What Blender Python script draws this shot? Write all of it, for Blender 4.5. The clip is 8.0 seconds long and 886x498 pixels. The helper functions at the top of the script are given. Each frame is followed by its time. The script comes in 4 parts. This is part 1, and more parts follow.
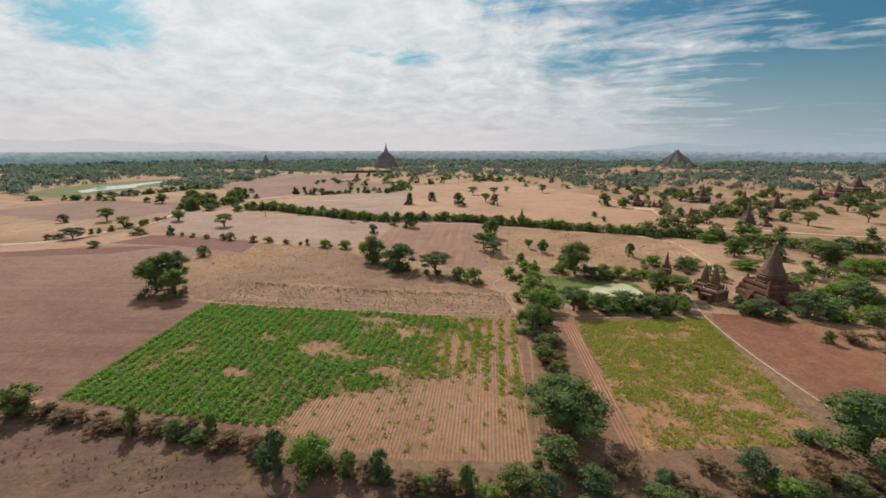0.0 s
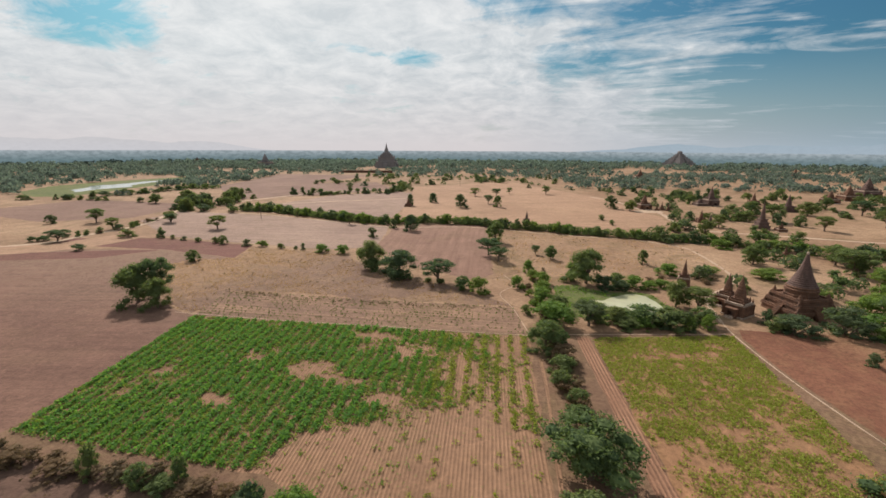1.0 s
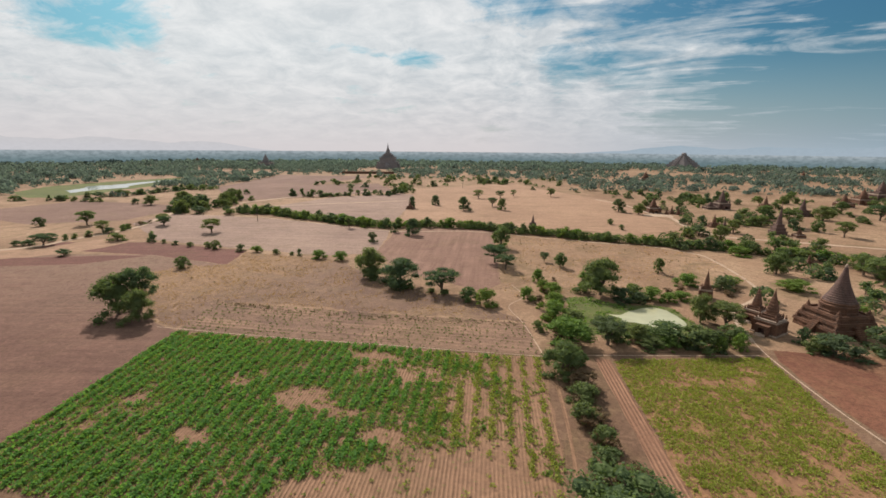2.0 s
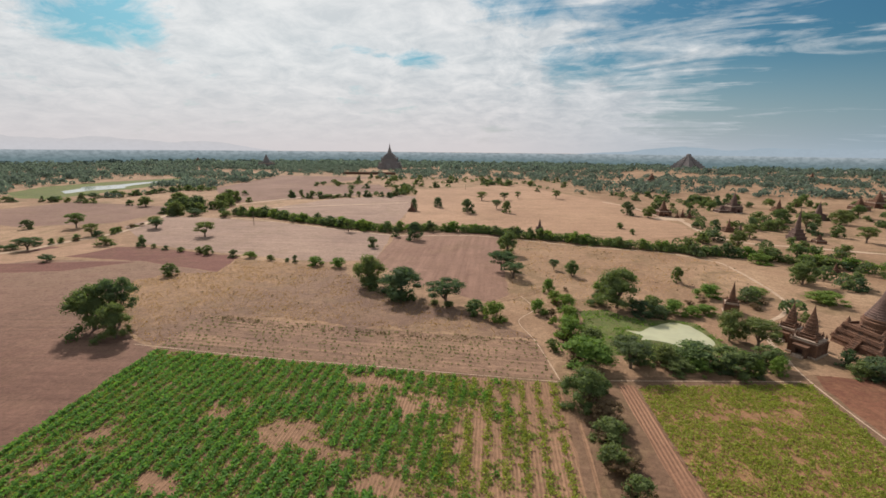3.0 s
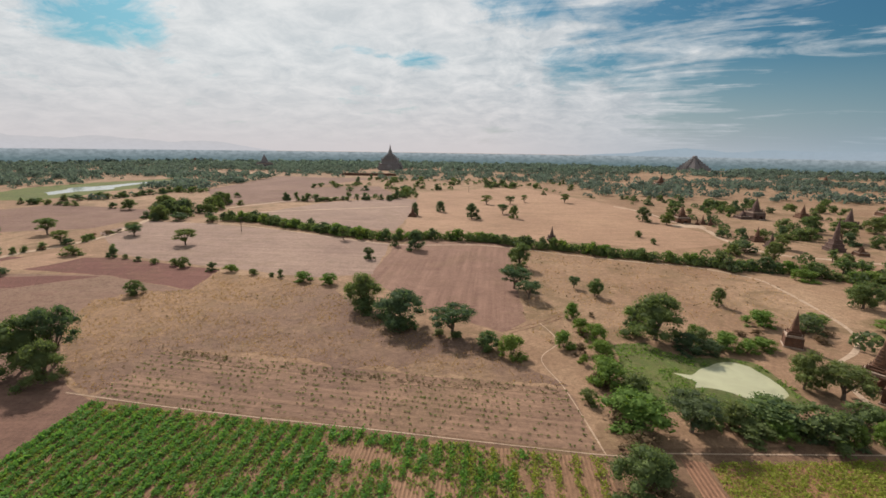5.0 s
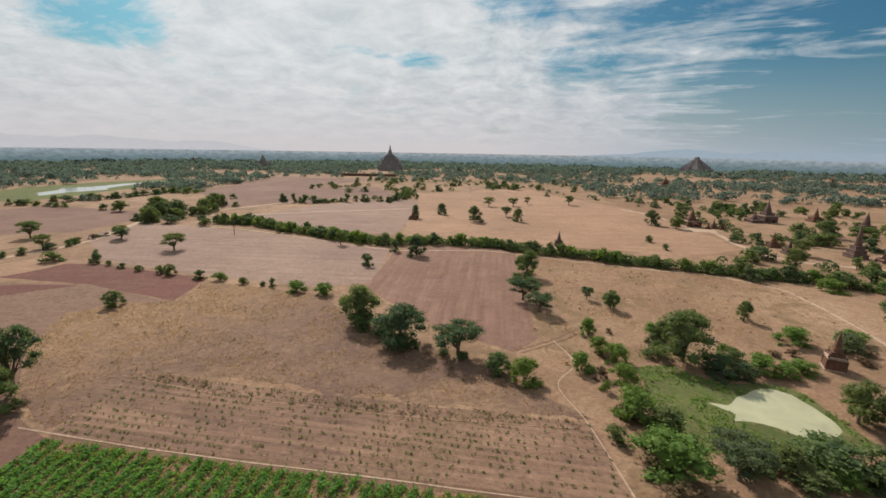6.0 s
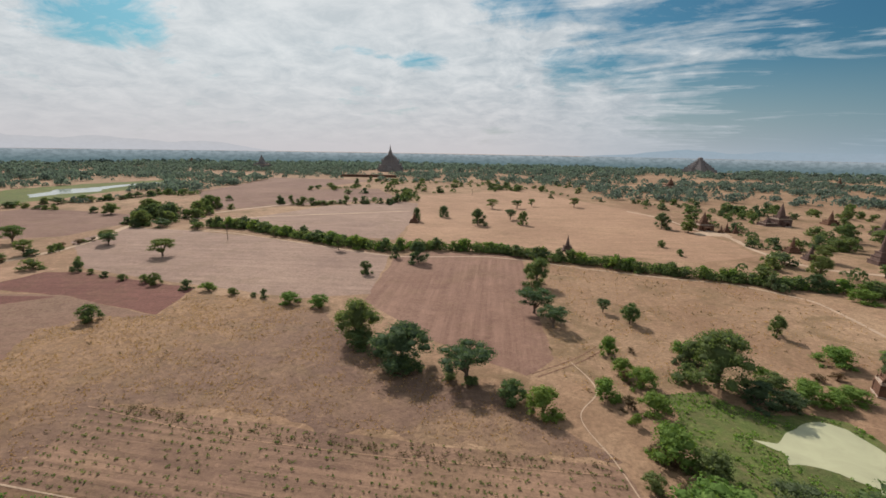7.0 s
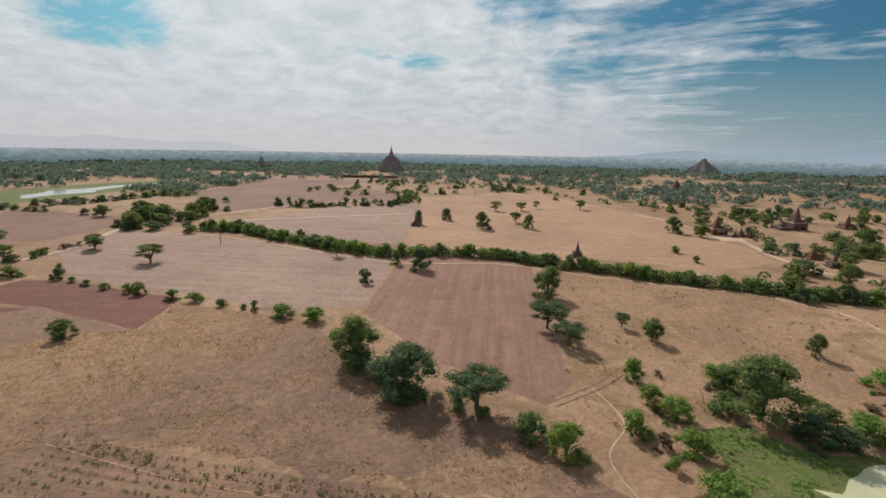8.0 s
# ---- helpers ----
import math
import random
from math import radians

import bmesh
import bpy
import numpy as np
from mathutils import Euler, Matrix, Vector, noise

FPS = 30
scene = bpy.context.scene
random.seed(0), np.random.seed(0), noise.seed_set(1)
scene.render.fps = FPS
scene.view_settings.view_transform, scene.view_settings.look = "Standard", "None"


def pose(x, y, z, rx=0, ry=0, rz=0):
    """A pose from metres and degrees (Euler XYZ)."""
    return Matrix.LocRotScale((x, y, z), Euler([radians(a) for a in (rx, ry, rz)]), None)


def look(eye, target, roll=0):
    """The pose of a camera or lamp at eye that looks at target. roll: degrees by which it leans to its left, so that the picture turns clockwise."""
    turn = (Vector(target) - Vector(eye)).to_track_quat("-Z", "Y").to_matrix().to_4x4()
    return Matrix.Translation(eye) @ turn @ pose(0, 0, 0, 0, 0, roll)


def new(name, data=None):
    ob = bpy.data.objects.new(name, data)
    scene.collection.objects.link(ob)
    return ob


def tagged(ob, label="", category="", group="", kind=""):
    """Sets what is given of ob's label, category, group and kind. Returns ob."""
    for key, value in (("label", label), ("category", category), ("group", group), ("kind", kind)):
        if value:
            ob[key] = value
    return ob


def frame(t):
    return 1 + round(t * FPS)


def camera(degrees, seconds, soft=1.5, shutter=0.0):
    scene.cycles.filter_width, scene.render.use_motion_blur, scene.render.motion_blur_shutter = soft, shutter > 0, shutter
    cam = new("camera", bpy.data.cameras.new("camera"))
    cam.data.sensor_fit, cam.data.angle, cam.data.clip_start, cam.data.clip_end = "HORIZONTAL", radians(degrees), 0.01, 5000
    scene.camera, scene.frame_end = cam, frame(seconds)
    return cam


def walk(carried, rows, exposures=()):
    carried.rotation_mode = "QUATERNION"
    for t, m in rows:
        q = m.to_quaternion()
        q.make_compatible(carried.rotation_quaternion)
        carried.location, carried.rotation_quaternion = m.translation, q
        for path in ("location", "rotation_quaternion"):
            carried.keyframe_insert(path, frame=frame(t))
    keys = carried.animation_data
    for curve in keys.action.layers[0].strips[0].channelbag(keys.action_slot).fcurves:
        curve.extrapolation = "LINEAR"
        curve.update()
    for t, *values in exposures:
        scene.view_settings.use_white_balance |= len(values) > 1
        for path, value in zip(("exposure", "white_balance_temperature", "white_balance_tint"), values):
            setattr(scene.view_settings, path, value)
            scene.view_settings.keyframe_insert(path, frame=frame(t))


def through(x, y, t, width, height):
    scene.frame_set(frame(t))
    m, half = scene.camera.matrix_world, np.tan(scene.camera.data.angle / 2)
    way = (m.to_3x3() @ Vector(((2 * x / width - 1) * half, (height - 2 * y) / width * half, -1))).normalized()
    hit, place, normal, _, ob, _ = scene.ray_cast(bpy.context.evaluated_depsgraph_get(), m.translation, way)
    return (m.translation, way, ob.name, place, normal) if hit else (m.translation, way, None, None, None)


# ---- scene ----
cam = camera(89.7, 8.0, 1.6)
PATH = [
    (0, (0.169, 0.988, 40.194), (-0.092, 2.92, 39.748), 0.0),
    (0.5, (-0.892, 5.428, 40.262), (-1.152, 7.36, 39.815), 0.2),
    (1, (-2.007, 9.908, 40.331), (-2.268, 11.84, 39.885), 0.3),
    (1.5, (-3.079, 14.365, 40.402), (-3.342, 16.297, 39.958), 0.4),
    (3, (-6.114, 28.043, 40.615), (-6.388, 29.975, 40.174), 0.6),
    (3.5, (-7.031, 32.707, 40.661), (-7.306, 34.638, 40.221), 0.7),
    (4, (-8.01, 37.398, 40.692), (-8.287, 39.329, 40.253), 0.8),
    (4.5, (-9.064, 42.038, 40.728), (-9.341, 43.97, 40.289), 0.8),
    (6, (-12.643, 55.972, 40.924), (-12.918, 57.904, 40.487), 1.0),
    (6.5, (-13.909, 60.636, 40.986), (-14.184, 62.569, 40.549), 1.0),
    (7, (-15.182, 65.299, 41.04), (-15.458, 67.231, 40.605), 1.0),
    (7.5, (-16.427, 69.884, 41.073), (-16.706, 71.817, 40.639), 1.1),
    (8, (-17.661, 74.427, 41.099), (-17.94, 76.359, 40.666), 1.1),
]
walk(cam, [(t, look(eye, target, roll)) for t, eye, target, roll in PATH], [(0.0, 0.17, 6350, 13), (2.0, 0.16, 6350, 13), (4.5, 0.10, 6350, 13), (8.0, 0.0, 6150, 11)])

# ---- world and light ----
SUN_EL, SUN_AZ = 38.0, -31.0          # degrees above the ground; degrees from +y towards +x
to_sun = Vector((math.sin(radians(SUN_AZ)) * math.cos(radians(SUN_EL)), math.cos(radians(SUN_AZ)) * math.cos(radians(SUN_EL)), math.sin(radians(SUN_EL))))
sun = new("sun", bpy.data.lights.new("sun", "SUN"))
sun.data.energy, sun.data.angle, sun.data.color = 4.9, radians(0.6), (1.0, 0.91, 0.80)
sun.rotation_euler = (-to_sun).to_track_quat("-Z", "Y").to_euler()


class Nodes:
    """A small helper to wire node trees."""

    def __init__(self, tree):
        self.tree, self.made = tree, tree.nodes

    def add(self, kind, **values):
        n = self.made.new(kind)
        for key, value in values.items():
            n.inputs[key].default_value = value
        return n

    def link(self, a, b):
        self.tree.links.new(a, b)

    def math(self, op, a, b=0.0, clamp=False):
        n = self.made.new("ShaderNodeMath")
        n.operation, n.use_clamp = op, clamp
        for i, v in enumerate((a, b)):
            if isinstance(v, bpy.types.NodeSocket):
                self.link(v, n.inputs[i])
            else:
                n.inputs[i].default_value = v
        return n.outputs[0]

    def mix(self, fac, a, b, blend="MIX"):
        n = self.made.new("ShaderNodeMix")
        n.data_type, n.blend_type = "RGBA", blend
        for i, v in ((0, fac), (6, a), (7, b)):
            if isinstance(v, bpy.types.NodeSocket):
                self.link(v, n.inputs[i])
            else:
                n.inputs[i].default_value = v if i == 0 else (*v, 1)
        return n.outputs[2]

    def ramp(self, fac, lo, hi):
        n = self.made.new("ShaderNodeMapRange")
        n.clamp = True
        self.link(fac, n.inputs[0])
        n.inputs[1].default_value, n.inputs[2].default_value = lo, hi
        return n.outputs[0]

    def noise(self, vector, scale, detail=4.0, rough=0.55, distort=0.0):
        n = self.made.new("ShaderNodeTexNoise")
        self.link(vector, n.inputs["Vector"])
        n.inputs["Scale"].default_value, n.inputs["Detail"].default_value = scale, detail
        n.inputs["Roughness"].default_value, n.inputs["Distortion"].default_value = rough, distort
        return n.outputs["Fac"]


world = bpy.data.worlds.new("sky")
scene.world = world
world.use_nodes = True
w = Nodes(world.node_tree)
w.made.clear()
sky = w.add("ShaderNodeTexSky")
sky.sky_type, sky.sun_disc = "NISHITA", False
sky.sun_elevation, sky.sun_rotation = radians(SUN_EL), radians(SUN_AZ)
sky.dust_density, sky.ozone_density = 2.0, 2.0
way = w.add("ShaderNodeTexCoord").outputs["Generated"]
parts = w.add("ShaderNodeSeparateXYZ")
w.link(way, parts.inputs[0])
up = parts.outputs[2]
# clouds lie on a plane high over the ground
height = w.math("MAXIMUM", w.math("ADD", up, 0.09), 0.03)
flat = w.add("ShaderNodeCombineXYZ")
w.link(w.math("DIVIDE", parts.outputs[0], height), flat.inputs[0])
w.link(w.math("DIVIDE", parts.outputs[1], height), flat.inputs[1])
high = w.math("ADD", w.math("MAXIMUM", up, 0.0), 0.24)
puffy = w.add("ShaderNodeCombineXYZ")                   # a nearer, rounder layer of small clouds
w.link(w.math("DIVIDE", parts.outputs[0], high), puffy.inputs[0])
w.link(w.math("DIVIDE", parts.outputs[1], high), puffy.inputs[1])
turn = w.add("ShaderNodeMapping")                       # x runs along the streaks of high cloud
w.link(flat.outputs[0], turn.inputs[0])
turn.inputs["Rotation"].default_value = (0, 0, radians(20))
drawn_out = w.add("ShaderNodeMapping")
w.link(turn.outputs[0], drawn_out.inputs[0])
drawn_out.inputs["Scale"].default_value = (0.42, 1.0, 1)
drawn_out.inputs["Location"].default_value = (1.2, 0.4, 0)
along = w.add("ShaderNodeSeparateXYZ")
w.link(turn.outputs[0], along.inputs[0])
big = w.noise(puffy.outputs[0], 1.5, 4, 0.5, 0.3)
puffs = w.noise(puffy.outputs[0], 5.5, 10, 0.66, 0.5)
wisps = w.noise(drawn_out.outputs[0], 1.9, 10, 0.64, 0.9)
# the sheet breaks up into streaks away from the sun
sheet = w.ramp(along.outputs[0], 0.55, -1.15)
# unseen cloud added overhead and behind the camera to fill the shadows
sheet = w.math("MAXIMUM", sheet, w.math("MULTIPLY", 0.65, w.math("MAXIMUM", w.ramp(up, 0.34, 0.6), w.ramp(parts.outputs[1], 0.35, -0.1))))
fine = w.mix(w.math("MULTIPLY", sheet, 0.6), wisps, puffs)
cover = w.math("ADD", w.math("ADD", w.math("MULTIPLY", big, 0.35), w.math("MULTIPLY", fine, 0.65)), w.math("MULTIPLY", sheet, 0.235))


def gap(x, y, radius, amount):
    """A hole in the cloud sheet."""
    d = w.add("ShaderNodeVectorMath")
    d.operation = "DISTANCE"
    w.link(flat.outputs[0], d.inputs[0])
    d.inputs[1].default_value = (x, y, 0)
    return w.math("MULTIPLY", w.ramp(d.outputs["Value"], radius, radius * 0.35), -amount)


for hole in ((-2.50, 2.62, 0.5, 0.15), (-2.22, 2.15, 0.5, 0.16), (-0.72, 3.60, 0.36, 0.11), (-1.15, 3.32, 0.3, 0.10), (0.05, 2.66, 0.4, 0.11), (0.45, 4.15, 0.6, 0.09)):
    cover = w.math("ADD", cover, gap(*hole))
mask = w.ramp(cover, 0.55, 0.68)
shade = w.ramp(w.noise(puffy.outputs[0], 5.0, 10, 0.68, 0.4), 0.34, 0.64)
near_sun = w.add("ShaderNodeVectorMath")
near_sun.operation = "DOT_PRODUCT"
w.link(way, near_sun.inputs[0])
near_sun.inputs[1].default_value = to_sun
glow = w.ramp(near_sun.outputs["Value"], 0.70, 0.97)
white = w.mix(shade, (0.39, 0.445, 0.465), (0.73, 0.74, 0.715))
white = w.mix(w.math("MULTIPLY", glow, 0.6), white, (0.80, 0.79, 0.75))
# extra brightness round the sun, above the view, added to fill shadows
aureole_fill = w.ramp(near_sun.outputs["Value"], 0.93, 1.0)
white = w.mix(aureole_fill, white, (3.0, 2.9, 2.7))
blue = w.mix(1.0, sky.outputs[0], (0.0205, 0.044, 0.0495), "MULTIPLY")
air = w.mix(w.math("MULTIPLY", mask, 0.95), blue, white)
low = w.ramp(up, 0.19, 0.0)
dust = w.mix(w.ramp(parts.outputs[0], -0.05, 0.6), (0.60, 0.565, 0.55), (0.31, 0.395, 0.445))
air = w.mix(w.math("MULTIPLY", w.math("POWER", low, 1.4), 0.95), air, dust)
back = w.add("ShaderNodeBackground", Strength=1.0)
w.link(air, back.inputs[0])
w.link(back.outputs[0], w.add("ShaderNodeOutputWorld").inputs[0])


# ---- materials ----
def material(name):
    m = bpy.data.materials.new(name)
    m.use_nodes = True
    n = Nodes(m.node_tree)
    n.made.clear()
    return m, n


def finish(n, color, rough, bump=None, strength=0.4, distance=0.1, spec=0.25):
    b = n.add("ShaderNodeBsdfPrincipled", Roughness=rough)
    b.inputs["Specular IOR Level"].default_value = spec
    n.link(color, b.inputs["Base Color"])
    if bump is not None:
        k = n.add("ShaderNodeBump", Strength=strength, Distance=distance)
        n.link(bump, k.inputs["Height"])
        n.link(k.outputs[0], b.inputs["Normal"])
    n.link(b.outputs[0], n.add("ShaderNodeOutputMaterial").inputs[0])


def soil(name, dark, light, third, row=0.0, turned=0.0, row_depth=0.5, mottle=1.0, grit=1.5, crisp=0.1, weedy=0.25, over=None):
    """Dry earth or stubble: three colours in patches, grit, and furrows that repeat every `row` metres, turned by degrees from x."""
    m, n = material(name)
    at = n.add("ShaderNodeTexCoord").outputs["Object"]
    wide = n.noise(at, 0.018 * mottle, 3, 0.6, 0.6)
    mid = n.noise(at, 0.11 * mottle, 6, 0.65, 0.8)
    small = n.noise(at, grit, 6, 0.75)
    c = n.mix(n.ramp(wide, 0.36, 0.66), dark, light)
    if over:
        # straw (in left_brown_earth only a paler tan) takes over towards one side, along a ragged line: its normal,
        # where it starts and ends, its colours
        (nx, ny), lo, hi, straw, pale = over
        side = n.add("ShaderNodeVectorMath")
        side.operation = "DOT_PRODUCT"
        n.link(at, side.inputs[0])
        side.inputs[1].default_value = (nx, ny, 0)
        ragged = n.math("ADD", side.outputs["Value"], n.math("MULTIPLY", n.noise(at, 0.07, 7, 0.68, 0.8), 34.0))
        c = n.mix(n.ramp(ragged, lo, hi), c, n.mix(n.ramp(mid, 0.38, 0.6), straw, pale))
    c = n.mix(n.math("MULTIPLY", n.ramp(mid, 0.45, 0.72), 0.75), c, third)
    grown = n.ramp(n.noise(at, 0.045 * mottle, 7, 0.62, 1.5), 0.5, 0.62)
    c = n.mix(n.math("MULTIPLY", grown, weedy), c, (0.17, 0.118, 0.062))
    c = n.mix(n.math("MULTIPLY", n.ramp(small, 0.46, 0.66), 0.6), c, [v * 0.5 for v in dark])
    clod = n.noise(at, 0.42, 7, 0.7, 1.2)
    c = n.mix(n.math("MULTIPLY", n.ramp(clod, 0.46, 0.62), 0.42), c, [v * 0.62 for v in dark])
    c = n.mix(n.math("MULTIPLY", n.ramp(clod, 0.44, 0.30), 0.5), c, [min(1, v * 1.22) for v in light])
    h = n.math("ADD", small, clod)
    if row:
        place = n.add("ShaderNodeMapping")
        n.link(at, place.inputs[0])
        place.inputs["Rotation"].default_value = (0, 0, radians(-turned))
        wave = n.add("ShaderNodeTexWave")
        wave.wave_type, wave.bands_direction = "BANDS", "Y"
        n.link(place.outputs[0], wave.inputs["Vector"])
        wave.inputs["Scale"].default_value = 0.314 / row
        wave.inputs["Distortion"].default_value = 0.7
        wave.inputs["Detail Scale"].default_value = 0.3
        drawn = n.add("ShaderNodeMapping")
        n.link(place.outputs[0], drawn.inputs[0])
        drawn.inputs["Scale"].default_value = (0.02, 0.9 / row, 1)
        streak = n.ramp(n.noise(drawn.outputs[0], 1.0, 5, 0.65), 0.4, 0.62)
        worn = n.ramp(n.noise(at, 0.06, 4, 0.6), 0.3, 0.6)
        ridge = n.math("MULTIPLY", n.math("ADD", n.math("MULTIPLY", wave.outputs["Fac"], crisp), n.math("MULTIPLY", streak, 1.0 - crisp)), worn)
        c = n.mix(n.math("MULTIPLY", ridge, row_depth), c, [min(1, v * 1.3) for v in light])
        h = n.math("ADD", small, n.math("MULTIPLY", ridge, 1.2 * row_depth))
    finish(n, c, 0.95, h, 0.7, 0.25, 0.1)
    return m


def leaf(name, dark, light, through=0.3, shine=(1.3, 1.35, 0.6)):
    """Leaves: colour varies from leaf to leaf and from plant to plant; some light passes through."""
    m, n = material(name)
    one = n.add("ShaderNodeNewGeometry").outputs["Random Per Island"]
    plant = n.add("ShaderNodeObjectInfo").outputs["Random"]
    c = n.mix(one, dark, light)
    c = n.mix(n.math("MULTIPLY", plant, 0.5), c, [light[0] * 1.25, light[1] * 0.95, light[2] * 0.9])
    b = n.add("ShaderNodeBsdfPrincipled", Roughness=0.85)
    b.inputs["Specular IOR Level"].default_value = 0.08
    n.link(c, b.inputs["Base Color"])
    t = n.add("ShaderNodeBsdfTranslucent")
    n.link(n.mix(1.0, c, shine, "MULTIPLY"), t.inputs[0])
    x = n.add("ShaderNodeMixShader", Fac=through)
    n.link(b.outputs[0], x.inputs[1])
    n.link(t.outputs[0], x.inputs[2])
    n.link(x.outputs[0], n.add("ShaderNodeOutputMaterial").inputs[0])
    return m


def masonry(name, dark, light, course=0.35):
    """Weathered brickwork with darker courses and soot-like lichen."""
    m, n = material(name)
    at = n.add("ShaderNodeTexCoord").outputs["Object"]
    rows = n.add("ShaderNodeTexWave")
    rows.wave_type, rows.bands_direction = "BANDS", "Z"
    n.link(at, rows.inputs["Vector"])
    rows.inputs["Scale"].default_value, rows.inputs["Distortion"].default_value = 0.314 / course, 1.0
    big = n.noise(at, 0.5, 6, 0.7, 0.5)
    tiny = n.noise(at, 5.0, 5, 0.7)
    c = n.mix(n.ramp(big, 0.35, 0.68), dark, light)
    c = n.mix(n.math("MULTIPLY", tiny, 0.5), c, [v * 0.5 for v in dark])
    c = n.mix(n.math("MULTIPLY", rows.outputs["Fac"], 0.10), c, [v * 0.6 for v in light])
    stain = n.noise(at, 0.9, 7, 0.7, 1.2)
    c = n.mix(n.math("MULTIPLY", n.ramp(stain, 0.5, 0.64), 0.6), c, (0.062, 0.048, 0.040))
    finish(n, c, 0.9, n.math("ADD", n.math("MULTIPLY", tiny, 2.0), n.math("MULTIPLY", rows.outputs["Fac"], 0.4)), 0.6, 0.12, 0.15)
    return m


def bark(name, a, b):
    m, n = material(name)
    at = n.add("ShaderNodeTexCoord").outputs["Object"]
    f = n.noise(at, 6, 5, 0.7, 1.0)
    finish(n, n.mix(f, a, b), 0.9, f, 0.5, 0.05)
    return m


M_GROUND = soil("dry_grassland", weedy=0.75, dark=(0.232, 0.141, 0.086), light=(0.365, 0.243, 0.151), third=(0.285, 0.171, 0.105))
M_STUBBLE = soil("stubble", (0.225, 0.150, 0.118), (0.308, 0.214, 0.162), (0.255, 0.169, 0.130), 2.6, 4, 0.35)
M_BROWN = soil("ploughed_brown", (0.157, 0.093, 0.071), (0.232, 0.146, 0.110), (0.184, 0.108, 0.083), 2.2, 8, 0.4)
M_NEAR = soil("dark_ploughed_earth", (0.083, 0.049, 0.036), (0.135, 0.083, 0.061), (0.108, 0.063, 0.047), 2.8, 14, 0.45, weedy=0.5)
M_RED = soil("ploughed_red", (0.128, 0.058, 0.046), (0.182, 0.087, 0.067), (0.152, 0.070, 0.055), 1.4, 10, 0.25)
M_PLOUGH = soil("harrowed_earth", (0.175, 0.099, 0.072), (0.240, 0.144, 0.105), (0.201, 0.116, 0.081), 2.0, 92, 0.5)
M_CROP = soil("crop_earth", (0.184, 0.106, 0.065), (0.266, 0.155, 0.095), (0.236, 0.135, 0.076), 0.55, 92, 0.62, crisp=0.75)
M_BEAN = soil("bean_earth", (0.225, 0.120, 0.066), (0.315, 0.170, 0.094), (0.252, 0.150, 0.062), 1.2, 92, 0.25)
M_ROWS = soil("red_ridges", (0.160, 0.082, 0.052), (0.262, 0.145, 0.090), (0.210, 0.108, 0.068), 0.62, 93, 0.85, crisp=0.9)
M_STRIP = soil("strip_earth", (0.141, 0.086, 0.064), (0.258, 0.160, 0.104), (0.176, 0.109, 0.071), 1.7, 178, 0.6, crisp=0.3, weedy=0.45)
M_TAN = soil("tan_stubble", (0.278, 0.172, 0.110), (0.367, 0.232, 0.149), (0.310, 0.189, 0.124), 3.0, 5, 0.3)
M_WILD = soil("wild_grass_earth", (0.160, 0.099, 0.074), (0.288, 0.185, 0.110), (0.192, 0.120, 0.087), grit=1.2, mottle=1.9, weedy=0.35, over=((-0.87, 0.49), 143, 172, (0.232, 0.140, 0.076), (0.348, 0.218, 0.115)))
M_BANK = soil("green_bank", (0.086, 0.113, 0.034), (0.140, 0.162, 0.047), (0.158, 0.113, 0.068), mottle=3)
M_RUST = soil("rust_brown_earth", (0.129, 0.055, 0.036), (0.199, 0.090, 0.056), (0.235, 0.125, 0.070), 2.2, 95, 0.25, mottle=1.8, weedy=0.35, over=((0.5, 0.2), 68, 84, (0.30, 0.185, 0.10), (0.36, 0.225, 0.125)))
M_LEFT = soil("left_brown_earth", (0.125, 0.068, 0.051), (0.188, 0.107, 0.077), (0.151, 0.082, 0.060), 2.2, 8, 0.4, weedy=0.15, over=((0.15, 1.0), 92, 142, (0.200, 0.128, 0.088), (0.255, 0.168, 0.116)))
M_HEAD = soil("headland_earth", (0.15, 0.088, 0.057), (0.225, 0.14, 0.088), (0.18, 0.115, 0.065), mottle=1.5, weedy=0.6)
M_PATH = soil("bare_path", (0.403, 0.292, 0.205), (0.487, 0.360, 0.258), (0.445, 0.320, 0.228), mottle=3, weedy=0.1)
M_LEAF_DARK = leaf("dark_leaves", (0.05, 0.085, 0.051), (0.112, 0.158, 0.082), 0.45, (1.25, 1.35, 0.75))
M_LEAF = leaf("green_leaves", (0.068, 0.108, 0.052), (0.152, 0.203, 0.08), 0.45, (1.25, 1.35, 0.7))
M_LEAF_BRIGHT = leaf("bright_leaves", (0.07, 0.138, 0.032), (0.165, 0.25, 0.066), 0.38)
M_LEAF_DRY = leaf("dry_leaves", (0.08, 0.062, 0.04), (0.155, 0.118, 0.068))
# haze over the far woods is put into this pale blue-grey leaf colour
M_LEAF_HAZED = leaf("hazed_leaves", (0.078, 0.120, 0.106), (0.146, 0.196, 0.170), 0.42, (1.1, 1.25, 1.0))
M_CROP_LEAF = leaf("crop_leaves", (0.046, 0.148, 0.044), (0.130, 0.282, 0.080), 0.44)
M_YOUNG_LEAF = leaf("young_crop_leaves", (0.07, 0.160, 0.036), (0.165, 0.285, 0.066), 0.42)
M_UNDER_LEAF = leaf("undergrowth_leaves", (0.068, 0.155, 0.040), (0.215, 0.270, 0.078), 0.42)
M_BEAN_LEAF = leaf("bean_leaves", (0.13, 0.19, 0.03), (0.27, 0.32, 0.07), 0.35)
M_STRAW = leaf("straw", (0.26, 0.165, 0.092), (0.42, 0.285, 0.155), 0.4)
M_BARK = bark("bark", (0.09, 0.065, 0.05), (0.2, 0.15, 0.11))
M_BRICK = masonry("old_brick", (0.112, 0.060, 0.040), (0.250, 0.135, 0.086))
